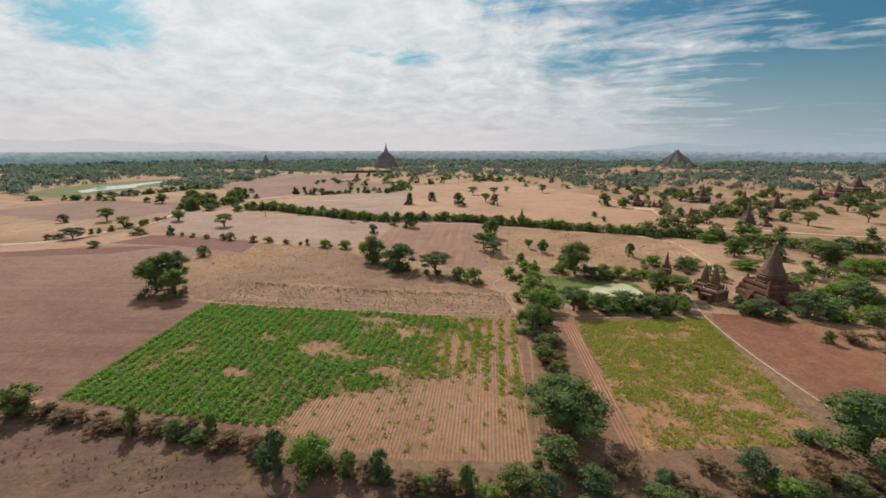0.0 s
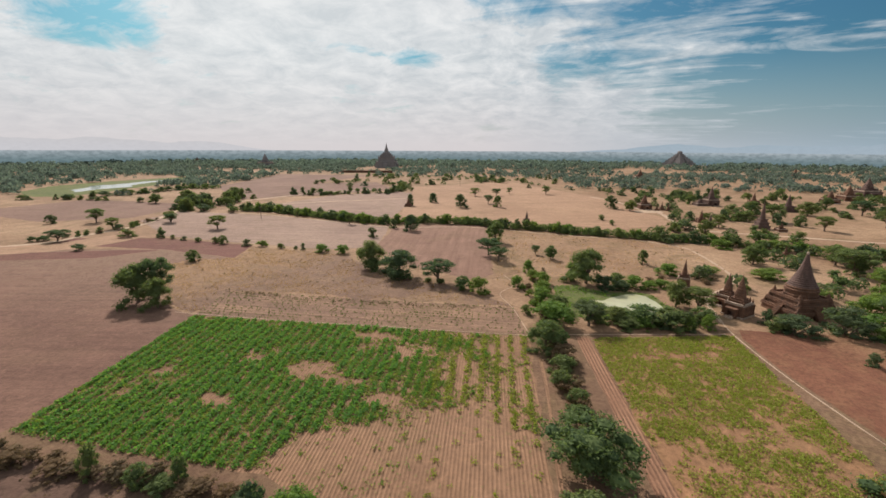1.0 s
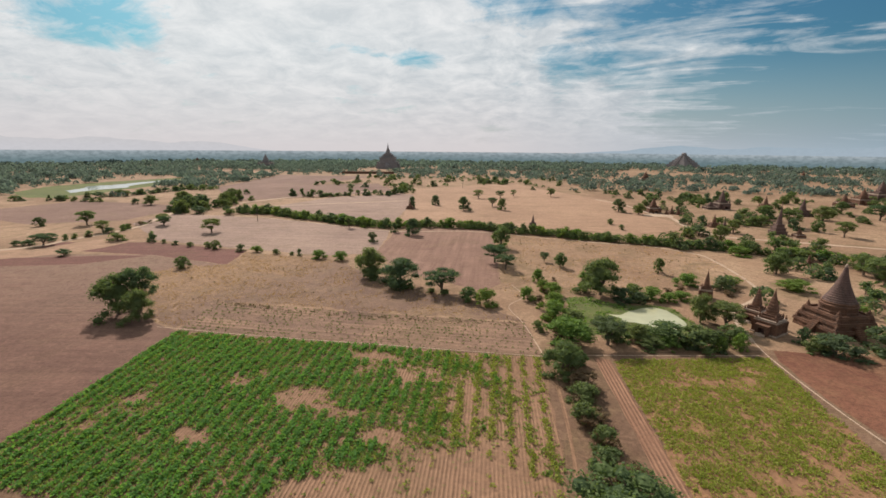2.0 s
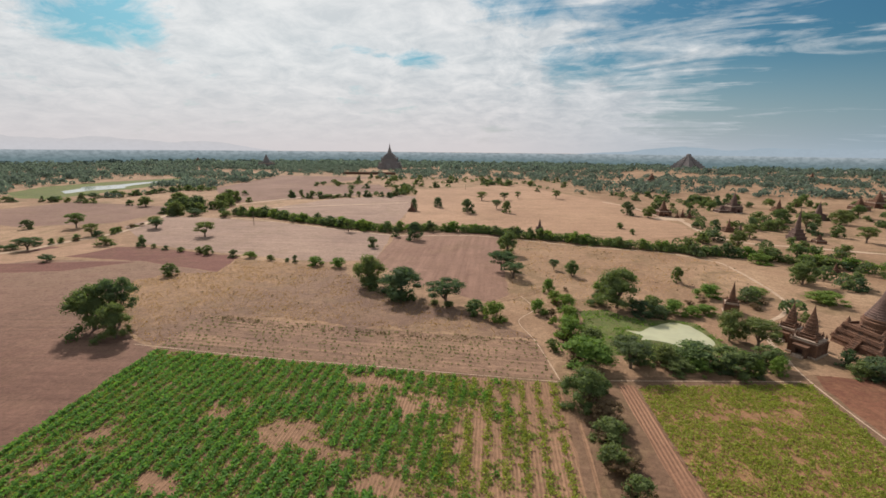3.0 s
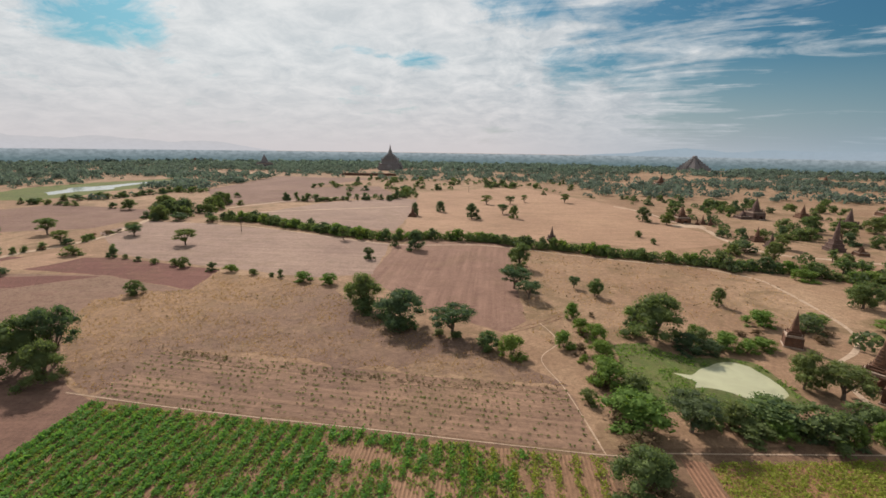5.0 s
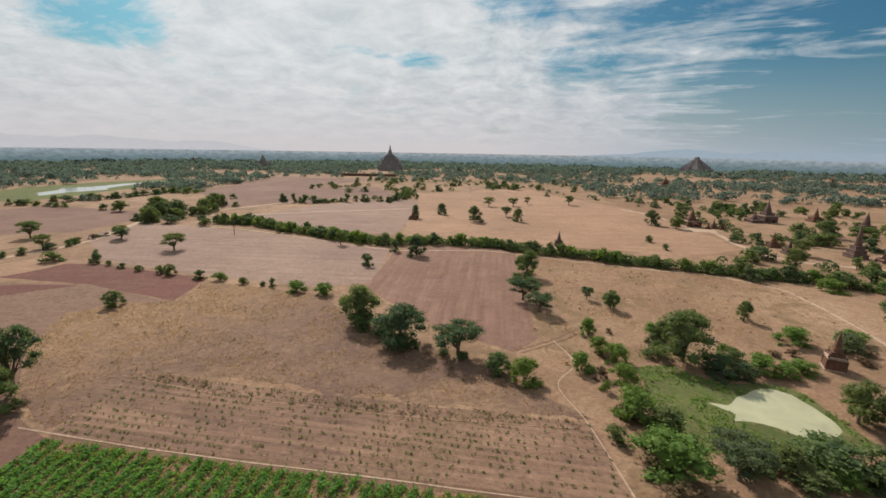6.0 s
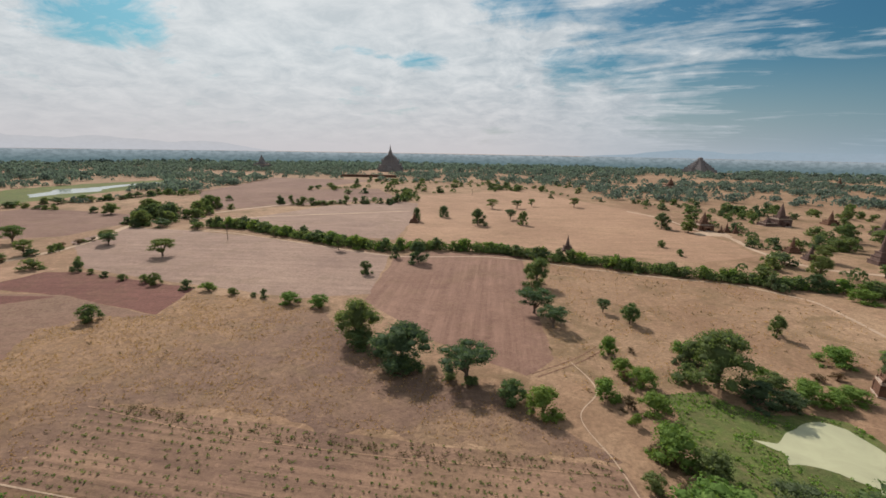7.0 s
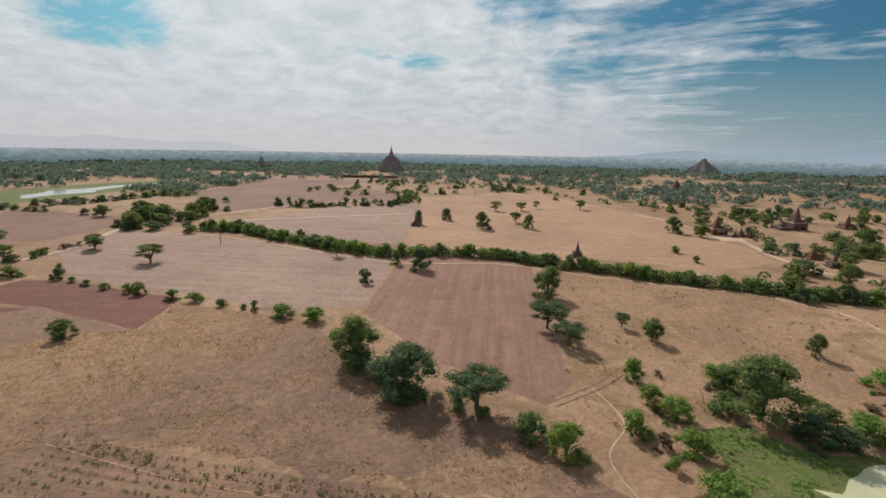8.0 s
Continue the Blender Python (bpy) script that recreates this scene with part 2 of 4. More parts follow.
M_BRICK_DARK = masonry("weathered_brick", (0.10, 0.064, 0.056), (0.215, 0.14, 0.115))
# grey puts haze into the far brick temples' colour; insulators reuse it
M_HAZE_GREY = masonry("haze_grey_masonry", (0.20, 0.18, 0.18), (0.34, 0.31, 0.30))
M_PLASTER = masonry("pale_stucco", (0.38, 0.28, 0.21), (0.60, 0.47, 0.37))


def water_material(name, color, rough):
    m, n = material(name)
    at = n.add("ShaderNodeTexCoord").outputs["Object"]
    f = n.noise(at, 0.15, 4, 0.6, 0.8)
    c = n.mix(n.ramp(f, 0.35, 0.7), color, [v * 0.8 for v in color])
    finish(n, c, rough, n.noise(at, 2.5, 3), 0.05, 0.05, 0.5)
    return m


M_POND = water_material("milky_water", (0.43, 0.415, 0.255), 0.18)
M_RIVER = water_material("river_water", (0.35, 0.38, 0.33), 0.12)


# ---- mesh helpers ----
def mesh_object(name, verts, faces, mat, parent=None, label=""):
    me = bpy.data.meshes.new(name)
    me.from_pydata(np.asarray(verts).tolist(), [], np.asarray(faces).tolist() if isinstance(faces, np.ndarray) else faces)
    me.materials.append(mat)
    ob = new(name, me)
    if parent:
        ob.parent = parent
    if label:
        ob["label"] = label
    return ob


def part(name, bm, mat, parent, label=""):
    me = bpy.data.meshes.new(name)
    bmesh.ops.recalc_face_normals(bm, faces=bm.faces)
    bm.to_mesh(me)
    bm.free()
    me.materials.append(mat)
    ob = new(name, me)
    ob.parent = parent
    if label:
        ob["label"] = label
    return ob


def inside(x, y, poly):
    """Which of the points x, y lie in the polygon."""
    x, y = np.asarray(x, float), np.asarray(y, float)
    r = np.zeros(x.shape, bool)
    for (ax, ay), (bx, by) in zip(poly, poly[1:] + poly[:1]):
        if ay != by:
            r ^= ((ay > y) != (by > y)) & (x < (bx - ax) * (y - ay) / (by - ay) + ax)
    return r


def wavy(poly, step=3.0, amount=0.7, closed=True):
    """The polygon's edge in short steps, with the unevenness of a field's edge."""
    out = []
    ends = zip(poly, poly[1:] + poly[:1]) if closed else zip(poly, poly[1:])
    for (ax, ay), (bx, by) in ends:
        k = max(1, int(math.hypot(bx - ax, by - ay) / step))
        for i in range(k):
            x, y = ax + (bx - ax) * i / k, ay + (by - ay) * i / k
            d = noise.noise_vector((x * 0.13, y * 0.13, 3.0)) + 0.6 * noise.noise_vector((x * 0.5, y * 0.5, 7.0))
            out.append((x + d[0] * amount, y + d[1] * amount))
    if not closed:
        out.append(poly[-1])
    return out


def field(name, poly, mat, z, label, amount=0.7, category="field", step=3.0):
    bm = bmesh.new()
    f = bm.faces.new([bm.verts.new((x, y, z)) for x, y in wavy(poly, step, amount)])
    f.normal_update()
    if f.normal.z < 0:
        f.normal_flip()
    bmesh.ops.triangulate(bm, faces=bm.faces[:])
    me = bpy.data.meshes.new(name)
    bm.to_mesh(me)
    bm.free()
    me.materials.append(mat)
    return tagged(new(name, me), label, category, kind="structure")


def smooth_line(pts, n=8):
    """A Catmull-Rom line through the points."""
    p = [pts[0], *pts, pts[-1]]
    out = []
    for a, b, c, d in zip(p, p[1:], p[2:], p[3:]):
        for i in range(n):
            t = i / n
            out.append(tuple(0.5 * (2 * b[k] + (c[k] - a[k]) * t + (2 * a[k] - 5 * b[k] + 4 * c[k] - d[k]) * t * t + (3 * b[k] - a[k] - 3 * c[k] + d[k]) * t ** 3) for k in (0, 1)))
    return out + [tuple(pts[-1])]


def ribbon(name, pts, width, mat, z, label, category="path"):
    line = smooth_line(pts)
    verts, faces = [], []
    for i, (x, y) in enumerate(line):
        a, b = line[max(0, i - 1)], line[min(len(line) - 1, i + 1)]
        d = Vector((b[0] - a[0], b[1] - a[1])).normalized()
        wob = 1 + 0.5 * noise.noise((x * 0.2, y * 0.2, 1.0))
        off = 0.4 * noise.noise((x * 0.1, y * 0.1, 5.0)) * width
        for s in (-0.5, 0.5):
            verts.append((x - d.y * (s * width * wob + off), y + d.x * (s * width * wob + off), z))
        if i:
            faces.append((2 * i - 2, 2 * i, 2 * i + 1, 2 * i - 1)[::-1])
    ob = mesh_object(name, verts, faces, mat)
    return tagged(ob, label, category, kind="structure")


def leaf_quads(centres, size, rng, outward=None, bias=0.9):
    """Verts and faces of one small leaf spray at each centre, turned at random and somewhat outward."""
    n = len(centres)
    nrm = rng.normal(size=(n, 3))
    nrm /= np.linalg.norm(nrm, axis=1, keepdims=True)
    if outward is not None:
        nrm = nrm + bias * outward
        nrm /= np.linalg.norm(nrm, axis=1, keepdims=True) + 1e-9
    a = np.cross(nrm, rng.normal(size=(n, 3)))
    a /= np.linalg.norm(a, axis=1, keepdims=True) + 1e-9
    b = np.cross(nrm, a)
    s = (size * rng.uniform(0.55, 1.25, n))[:, None]
    a, b = a * s, b * s * rng.uniform(0.45, 0.9, n)[:, None]
    v = np.stack([centres - a, centres - 0.4 * a + b, centres + a * 0.9, centres - 0.2 * a - b], 1).reshape(-1, 3)
    return v, np.arange(4 * n).reshape(-1, 4)


def ball(rng, centre, radii):
    """A rough lump of foliage."""
    bm = bmesh.new()
    bmesh.ops.create_icosphere(bm, subdivisions=1, radius=1)
    v = np.array([p.co[:] for p in bm.verts])
    f = [[p.index for p in q.verts] for q in bm.faces]
    bm.free()
    v *= rng.uniform(0.72, 1.15, (len(v), 1))
    return v * radii + centre, f


def crown_mesh(name, lobes, leaves, size, mat, seed, core=0.62):
    """One crown out of lobes (x, y, z, rx, ry, rz): inner foliage mass and many small leaf sprays, with gaps."""
    rng = np.random.default_rng(seed)
    vs, fs, base = [], [], 0
    area = np.array([l[3] * l[4] + l[4] * l[5] + l[3] * l[5] for l in lobes])
    area[-1] *= 0.35
    for l, share in zip(lobes, area / area.sum()):
        c, r = np.array(l[:3]), np.array(l[3:])
        v, f = ball(rng, c, r * core)
        vs.append(v)
        fs += [[i + base for i in q] for q in f]
        base += len(v)
        k = int(leaves * share)
        d = rng.normal(size=(k, 3))
        d /= np.linalg.norm(d, axis=1, keepdims=True)
        lump = np.array([noise.noise((p[0] * 2.2 + seed, p[1] * 2.2, p[2] * 2.2)) for p in d])
        rad = rng.uniform(0.62, 1.0, k) + 0.2 * rng.random(k) ** 3 + 0.25 * lump
        v, f = leaf_quads(c + d * r * rad[:, None], size, rng, d)
        vs.append(v)
        fs += (f + base).tolist()
        base += len(v)
    me = bpy.data.meshes.new(name)
    me.from_pydata(np.concatenate(vs).tolist(), [], fs)
    me.materials.append(mat)
    return me


def limb(bm, pts, r0, r1, sides=6):
    """A tapered branch along the points."""
    rings = []
    for i, p in enumerate(pts):
        r = r0 + (r1 - r0) * i / (len(pts) - 1)
        rings.append([bm.verts.new((p[0] + r * math.cos(2 * math.pi * k / sides), p[1] + r * math.sin(2 * math.pi * k / sides), p[2])) for k in range(sides)])
    for a, b in zip(rings, rings[1:]):
        for k in range(sides):
            bm.faces.new((a[k], a[(k + 1) % sides], b[(k + 1) % sides], b[k]))


def trunk_mesh(name, lobes, seed, thick=0.03, low=False):
    rng = random.Random(seed)
    bm = bmesh.new()
    fork = 0.12 if low else 0.2
    if not low:
        limb(bm, [(0, 0, -0.03), (0.01, 0, fork * 0.5), (0, 0.01, fork + 0.04)], thick * 1.35, thick * 0.9, 8)
    for l in lobes[:7]:
        bend = (l[0] * 0.45 + rng.uniform(-0.03, 0.03), l[1] * 0.45 + rng.uniform(-0.03, 0.03), fork + (l[2] - fork) * 0.55)
        limb(bm, [(l[0] * 0.05, l[1] * 0.05, -0.02 if low else fork * 0.9), bend, (l[0], l[1], l[2])], thick * (0.5 if low else 0.7), thick * 0.2)
    me = bpy.data.meshes.new(name)
    bm.to_mesh(me)
    bm.free()
    me.materials.append(M_BARK)
    return me


def dome(rng, k, low, high, wide, r, rim=1.06):
    """Lobes spread over an uneven dome, wide below the middle and lower towards its rim."""
    lean, out = rng.uniform(0, 6.3), []
    for i in range(k):
        a, u = i * 2.4 + rng.uniform(-0.4, 0.4), (i + 0.5) / k
        d = wide * math.sqrt(u) * rng.uniform(0.8, 1.08) * (1 + 0.14 * math.cos(a - lean) + 0.08 * math.cos(3 * a + lean))
        top = low + (high - low) * math.sqrt(max(0.0, 1 - min(1.0, d / (wide * rim)) ** 2))
        q = r * rng.uniform(0.75, 1.3)
        z = rng.uniform(low, top) if rng.random() < 0.5 else top
        out.append((d * math.cos(a), d * math.sin(a), max(q * 0.5, z - q * 0.6), q, q, q * rng.uniform(0.7, 0.95)))
    rng.shuffle(out)
    mid = (low + high) / 2
    return out + [(0, 0, mid, wide * 0.86, wide * 0.86, (high - low) * 0.46)]


KINDS = {}


def plant_kind(key, mat, leaves, size, seed, shape):
    """Meshes of one kind of tree or bush, about one metre across and one metre high, to be scaled."""
    rng = random.Random(seed)
    if shape == "round":
        lobes = dome(rng, 34, 0.16, 0.93, 0.42, 0.13)
    elif shape == "umbrella":
        lobes = [(x, y, z, a, b, c * 0.6) for x, y, z, a, b, c in dome(rng, 26, 0.40, 0.93, 0.42, 0.13, 1.2)]
    elif shape == "tall":
        lobes = dome(rng, 34, 0.10, 0.93, 0.40, 0.135)
    elif shape == "bush":
        lobes = dome(rng, 26, 0.04, 0.9, 0.42, 0.13)
    elif shape == "few":
        lobes = dome(rng, 12, 0.2, 0.93, 0.40, 0.17)
    elif shape == "heap":
        lobes = dome(rng, 9, 0.04, 0.88, 0.40, 0.19)
    else:
        lobes = dome(rng, 18, 0.04, 0.88, 0.42, 0.14)
    KINDS[key] = (crown_mesh("crown", lobes, leaves, size, mat, seed), trunk_mesh("trunk", lobes, seed, low=shape in ("bush", "low", "heap")))


for i in range(3):
    plant_kind(("round", i), (M_LEAF, M_LEAF_DARK, M_LEAF)[i], 5000, 0.0178, 10 + i, "round")
    plant_kind(("umbrella", i), (M_LEAF, M_LEAF_DARK, M_LEAF)[i], 4200, 0.0172, 20 + i, "umbrella")
    plant_kind(("tall", i), (M_LEAF_DARK, M_LEAF, M_LEAF_DARK)[i], 4400, 0.0178, 30 + i, "tall")
    plant_kind(("bush", i), (M_LEAF, M_LEAF_DARK, M_LEAF)[i], 1550, 0.0305, 40 + i, "bush")
    plant_kind(("bright", i), M_LEAF_BRIGHT, 1950, 0.0268, 50 + i, "low")
    plant_kind(("dry", i), M_LEAF_DRY, 800, 0.03, 60 + i, "low")
    plant_kind(("small", i), (M_LEAF, M_LEAF_DARK, M_LEAF)[i], 480, 0.052, 70 + i, "few")
    plant_kind(("shrub", i), (M_LEAF, M_LEAF_DARK, M_LEAF)[i], 380, 0.06, 80 + i, "heap")
    plant_kind(("light", i), M_LEAF_BRIGHT, 380, 0.06, 90 + i, "heap")

LABELS = {
    "round": ("tree", "broad green tree with a dense rounded crown"),
    "umbrella": ("tree", "flat-topped green tree with a spreading crown"),
    "tall": ("tree", "tall dark green tree with a full crown"),
    "bush": ("bush", "dense green bush on dry ground"),
    "bright": ("bush", "bright yellow-green feathery thorn bush"),
    "dry": ("bush", "dry brown leafless-looking thorn bush"),
    "small": ("tree", "small green tree scattered over dry grassland"),
    "light": ("bush", "yellow-green bush in a long hedge"),
    "shrub": ("bush", "low green shrub on dry grassland"),
}
plant_rng = random.Random(5)


def plant(kind, x, y, width, height, group=""):
    crown, trunk = KINDS[(kind, plant_rng.randrange(3))]
    category, label = LABELS[kind]
    root = new(category)
    root.empty_display_size = 0.2
    for name, me in (("trunk", trunk), ("crown", crown)):
        ob = new(name if category == "tree" or name == "crown" else "stem", me)
        ob.parent = root
    root.matrix_basis = pose(x, y, 0, 0, 0, plant_rng.uniform(0, 360)) @ Matrix.Diagonal((width * plant_rng.uniform(0.92, 1.05), width * plant_rng.uniform(0.9, 1.1), height, 1))
    return tagged(root, label, category, group)


# ---- ground, fields and paths ----
GREEN = [(-75, 102.5), (-71.5, 58), (-50, 56), (-31, 55), (-23, 51.5), (-13, 51), (5, 52.5), (5, 102)]
STRIP = [(-79, 121.5), (1.5, 120), (4.5, 103.6), (-76, 104)]
BEAN = [(18, 103.5), (49, 109), (47, 62), (20, 57)]
RIDGES = [(14.6, 104), (17.6, 103.5), (20, 57), (17.4, 56)]
RBROWN = [(52, 113), (76, 113), (90, 95), (95, 60), (54.5, 58), (53, 74), (51, 91), (50.6, 108)]
RED = [(-190, 180), (-151, 187), (-105, 179), (-100, 158), (-136, 166), (-190, 168)]
PLOUGH = [(-57, 229), (-48, 241), (-9, 243), (-4.5, 151), (-10, 143), (-32, 157), (-53, 178)]
LBROWN = [(-260, 130), (-177, 160), (-136, 166.5), (-101, 157.5), (-112, 152), (-118, 144), (-107, 126), (-92, 112), (-84, 106), (-75.6, 103), (-72.2, 57.5), (-78, 55.5), (-260, 58)]
NEAR = [(-260, 56), (-72, 54), (-52, 52.5), (-30, 49), (-8, 47), (10, 47), (40, 54), (95, 59), (95, 30), (95, -60), (-260, -60)]
FARL = [(-330, 240), (-315, 310), (-232, 300), (-214, 272), (-213, 235), (-250, 215)]
PALEL = [(-200, 228), (-203, 262), (-173, 262), (-132, 255), (-108, 247), (-60, 232), (-53, 184), (-72, 176), (-118, 184), (-155, 191)]
FAR2 = [(-168, 292), (-145, 370), (-101, 412), (-75, 400), (-66, 262), (-105, 268)]
TAN = [(-62, 260), (-92, 460), (6, 560), (40, 470), (78, 401), (84, 345), (86, 320), (92, 290), (88, 262), (60, 245), (4, 255)]
FAR3 = [(-205, 330), (-225, 480), (-150, 520), (-105, 430), (-160, 375)]
FAR4 = [(-290, 430), (-330, 640), (-190, 640), (-215, 500), (-208, 330)]
WILD = [(-119, 145), (-113.5, 153), (-100, 157.5), (-104, 176), (-62, 170), (-48, 152), (-12, 134), (2, 121), (-78, 123), (-76.5, 105), (-84, 106.5), (-92, 113), (-108, 127)]
RIVER = [(-376, 355), (-381, 385), (-372, 410), (-386, 430), (-396, 470), (-390, 510), (-404, 515), (-412, 470), (-408, 440), (-420, 415), (-404, 396), (-398, 372)]
POND = [(22.4, 129.6), (25.6, 129), (28, 132), (33, 135.6), (36, 136), (38.4, 134.6), (39.6, 130.5), (40.4, 126.5), (39.4, 124), (37, 122), (34.6, 120.4), (32.4, 119.2), (32.8, 121.4), (30, 123.8), (27, 124.8), (24.6, 124.2), (25.4, 126.8)]
BANK = [(13, 141), (20, 142), (27, 137), (34, 138.5), (40, 137), (42, 130), (42, 121), (34, 117), (24, 115.5), (15, 115), (12.5, 126)]

bm = bmesh.new()
bmesh.ops.create_circle(bm, cap_ends=True, radius=4900, segments=96)
me = bpy.data.meshes.new("ground")
bm.to_mesh(me)
bm.free()
me.materials.append(M_GROUND)
tagged(new("ground", me), "dry tan grassland plain with bare sandy earth", "ground", kind="structure")

field("field_19", [(-75.5, 104), (-73, 54), (-52, 52), (-30, 48.5), (10, 46.5), (60, 57), (53, 113.5), (12, 105.5), (4, 104)], M_HEAD, 0.0025, "weedy brown headland between fields")
field("field_1", GREEN, M_CROP, 0.0040, "crop field of reddish earth ridges with green rows")
field("field_2", STRIP, M_STRIP, 0.0052, "harvested strip of dry earth with thin rows of tufts")
field("field_3", BEAN, M_BEAN, 0.0064, "field of dry earth with low yellow-green plants")
field("field_4", RIDGES, M_ROWS, 0.03, "narrow strip of bare red earth ridges", 0.3)
field("field_5", RBROWN, M_RUST, 0.0088, "bare ploughed brown field beside a path")
field("field_6", RED, M_RED, 0.0100, "dark red-brown freshly ploughed field")
field("field_7", PLOUGH, M_PLOUGH, 0.0112, "harrowed pinkish-brown earth field")
field("field_8", LBROWN, M_LEFT, 0.0124, "wide bare purple-brown ploughed field")
field("field_9", NEAR, M_NEAR, 0.0136, "bare brown ploughed field with dry weeds")
field("field_10", FARL, M_BROWN, 0.0148, "bare purple-brown field beside a track")
field("field_11", PALEL, M_STUBBLE, 0.0160, "pale pinkish stubble field with lone trees")
field("field_12", FAR2, M_STUBBLE, 0.0172, "pale stubble field behind a hedge")
field("field_13", TAN, M_TAN, 0.0184, "wide golden tan stubble field with lone trees")
field("field_14", FAR3, M_BROWN, 0.0196, "far brown stubble field")
field("field_15", FAR4, M_BROWN, 0.0208, "far brown field beside a stream")
field("field_16", WILD, M_WILD, 0.0200, "uncut dry straw-coloured grass", 2.5, "field", 1.5)
field("field_17", BANK, M_BANK, 0.0232, "green muddy bank round a pond", 1.2)
field("field_18", [(84, 308), (100, 309), (101, 318), (92, 321), (83, 317)], M_PATH, 0.0295, "bare pale court before a temple")
field("field_20", [(-195, 145), (-178, 154), (-165, 158), (-150, 163), (-136, 165), (-150, 150), (-190, 138)], M_RED, 0.0305, "dark red-brown ploughed field")
field("field_21", [(-210, 160), (-188, 168), (-180, 189), (-163, 189), (-164, 172), (-178, 154), (-196, 146)], M_TAN, 0.0315, "strip of straw-coloured dry grass", 1.2)
field("water_1", POND, M_POND, 0.034, "pale milky green pond water", 0.5, "pond", 1.2)
field("field_22", [(-352, 318), (-348, 352), (-358, 400), (-362, 440), (-360, 530), (-420, 560), (-450, 470), (-452, 400), (-425, 350), (-385, 322)], M_BANK, 0.0226, "green flats beside a stream", 4.0)
field("water_2", RIVER, M_RIVER, 0.0256, "pale glinting stream in a shallow bed", 2.5, "stream")

ribbon("path_1", [(-183, 261), (-150, 261), (-101, 245), (-58, 231), (-20, 237), (15, 226), (36, 220), (56, 216), (68, 208), (74, 200), (74, 179), (72, 160), (66, 148), (56, 138), (52, 127), (50.5, 117)], 1.0, M_PATH, 0.0352, "pale trodden earth footpath")
ribbon("path_2", [(-230, 150), (-196, 166), (-191, 190), (-188, 213), (-196, 239), (-209, 272), (-205, 290), (-190, 337), (-167, 386), (-130, 430)], 3.0, M_PATH, 0.0364, "pale sandy cart track beside a hedge")
ribbon("path_3", [(70, 400), (84, 370), (87, 345), (90, 322), (97, 312), (95, 286), (95, 261), (103, 244), (130, 236), (170, 225), (240, 215)], 2.6, M_PATH, 0.0376, "pale sandy cart track between temples")
ribbon("path_4", [(-82, 104.5), (-60, 103.4), (-30, 103.2), (4, 103), (12, 104.5), (48, 110)], 0.26, M_PATH, 0.0388, "narrow bare field path")
ribbon("path_5", [(4.8, 103), (3, 112), (1, 121), (-2, 131), (2, 140), (-1, 150)], 0.24, M_PATH, 0.0400, "narrow bare field path")
ribbon("path_6", [(-80, 120.6), (-55.6, 117.4), (-28.5, 116.9), (0.5, 118.2)], 0.26, M_TAN, 0.0412, "thin bare line across a harvested strip")
ribbon("path_7", [(-205, 296), (-180, 300), (-130, 330), (-80, 360)], 2.4, M_PATH, 0.0424, "pale sandy cart track")
ribbon("path_9", [(5.5, 159), (0, 152), (-9, 144)], 0.16, M_RED, 0.0436, "dark wheel track over harrowed earth")
ribbon("path_10", [(6.8, 158), (1.2, 151), (-8, 143)], 0.16, M_RED, 0.0448, "dark wheel track over harrowed earth")
ribbon("path_11", [(50.5, 117), (49.6, 108), (50, 91), (52, 74), (55, 58)], 0.3, M_PATH, 0.0475, "narrow trodden footpath between fields")
ribbon("path_8", [(6.2, 100), (6.4, 75), (6, 54)], 0.6, M_CROP, 0.0460, "bare red earth strip beside a hedge")


# ---- low plants ----
def scatter(poly, count, rng):
    xs, ys = zip(*poly)
    x, y = rng.uniform(min(xs), max(xs), count), rng.uniform(min(ys), max(ys), count)
    k = inside(x, y, poly)
    return x[k], y[k]


def patches(x, y, scale, seed):
    return np.array([noise.fractal((a * scale, b * scale, seed), 0.9, 2.0, 4) for a, b in zip(x, y)])


def tufts(name, x, y, size, per, height, mat, seed, label, category, spray=0.62, across=1.0):
    """Many small plants as one mesh: a few leaf sprays each."""
    rng = np.random.default_rng(seed)
    n = len(x)
    size = np.broadcast_to(size, (n,))
    c = np.stack([np.repeat(x, per), np.repeat(y, per), np.zeros(n * per)], 1)
    s = np.repeat(size, per)
    off = rng.normal(size=(n * per, 3)) * np.array([0.5 * across, 0.5, 0])
    c += off * s[:, None]
    c[:, 2] = 0.1 + height * s * rng.uniform(0.1, 1.0, n * per)
    up = np.tile([[0, 0, 1.0]], (n * per, 1))
    v, f = leaf_quads(c, 1.0, rng, up, 0.8)
    v = (v.reshape(-1, 4, 3) - c[:, None]) * (s * spray)[:, None, None] + c[:, None]
    v[:, :, 2] = np.maximum(v[:, :, 2], 0.06)
    return tagged(mesh_object(name, v.reshape(-1, 3), f, mat), label, category, kind="stuff")


g = np.random.default_rng(3)
# crop rows run along y and fan out a little; the front of the field and some patches stand bare
def crop_rows(first, last, pitch, step, jitter):
    lines = np.arange(first, last, pitch)
    y = np.arange(50.5, 102.8, step)
    x, y = np.repeat(lines, len(y)), np.tile(y, len(lines))
    y = y + g.uniform(-0.5, 0.5, len(y)) * step
    x = x + g.normal(0, jitter, len(x)) - (y - 80) * np.interp(x, (-75, 0), (0.10, 0.01))
    k = inside(x, y, GREEN)
    return x[k], y[k]


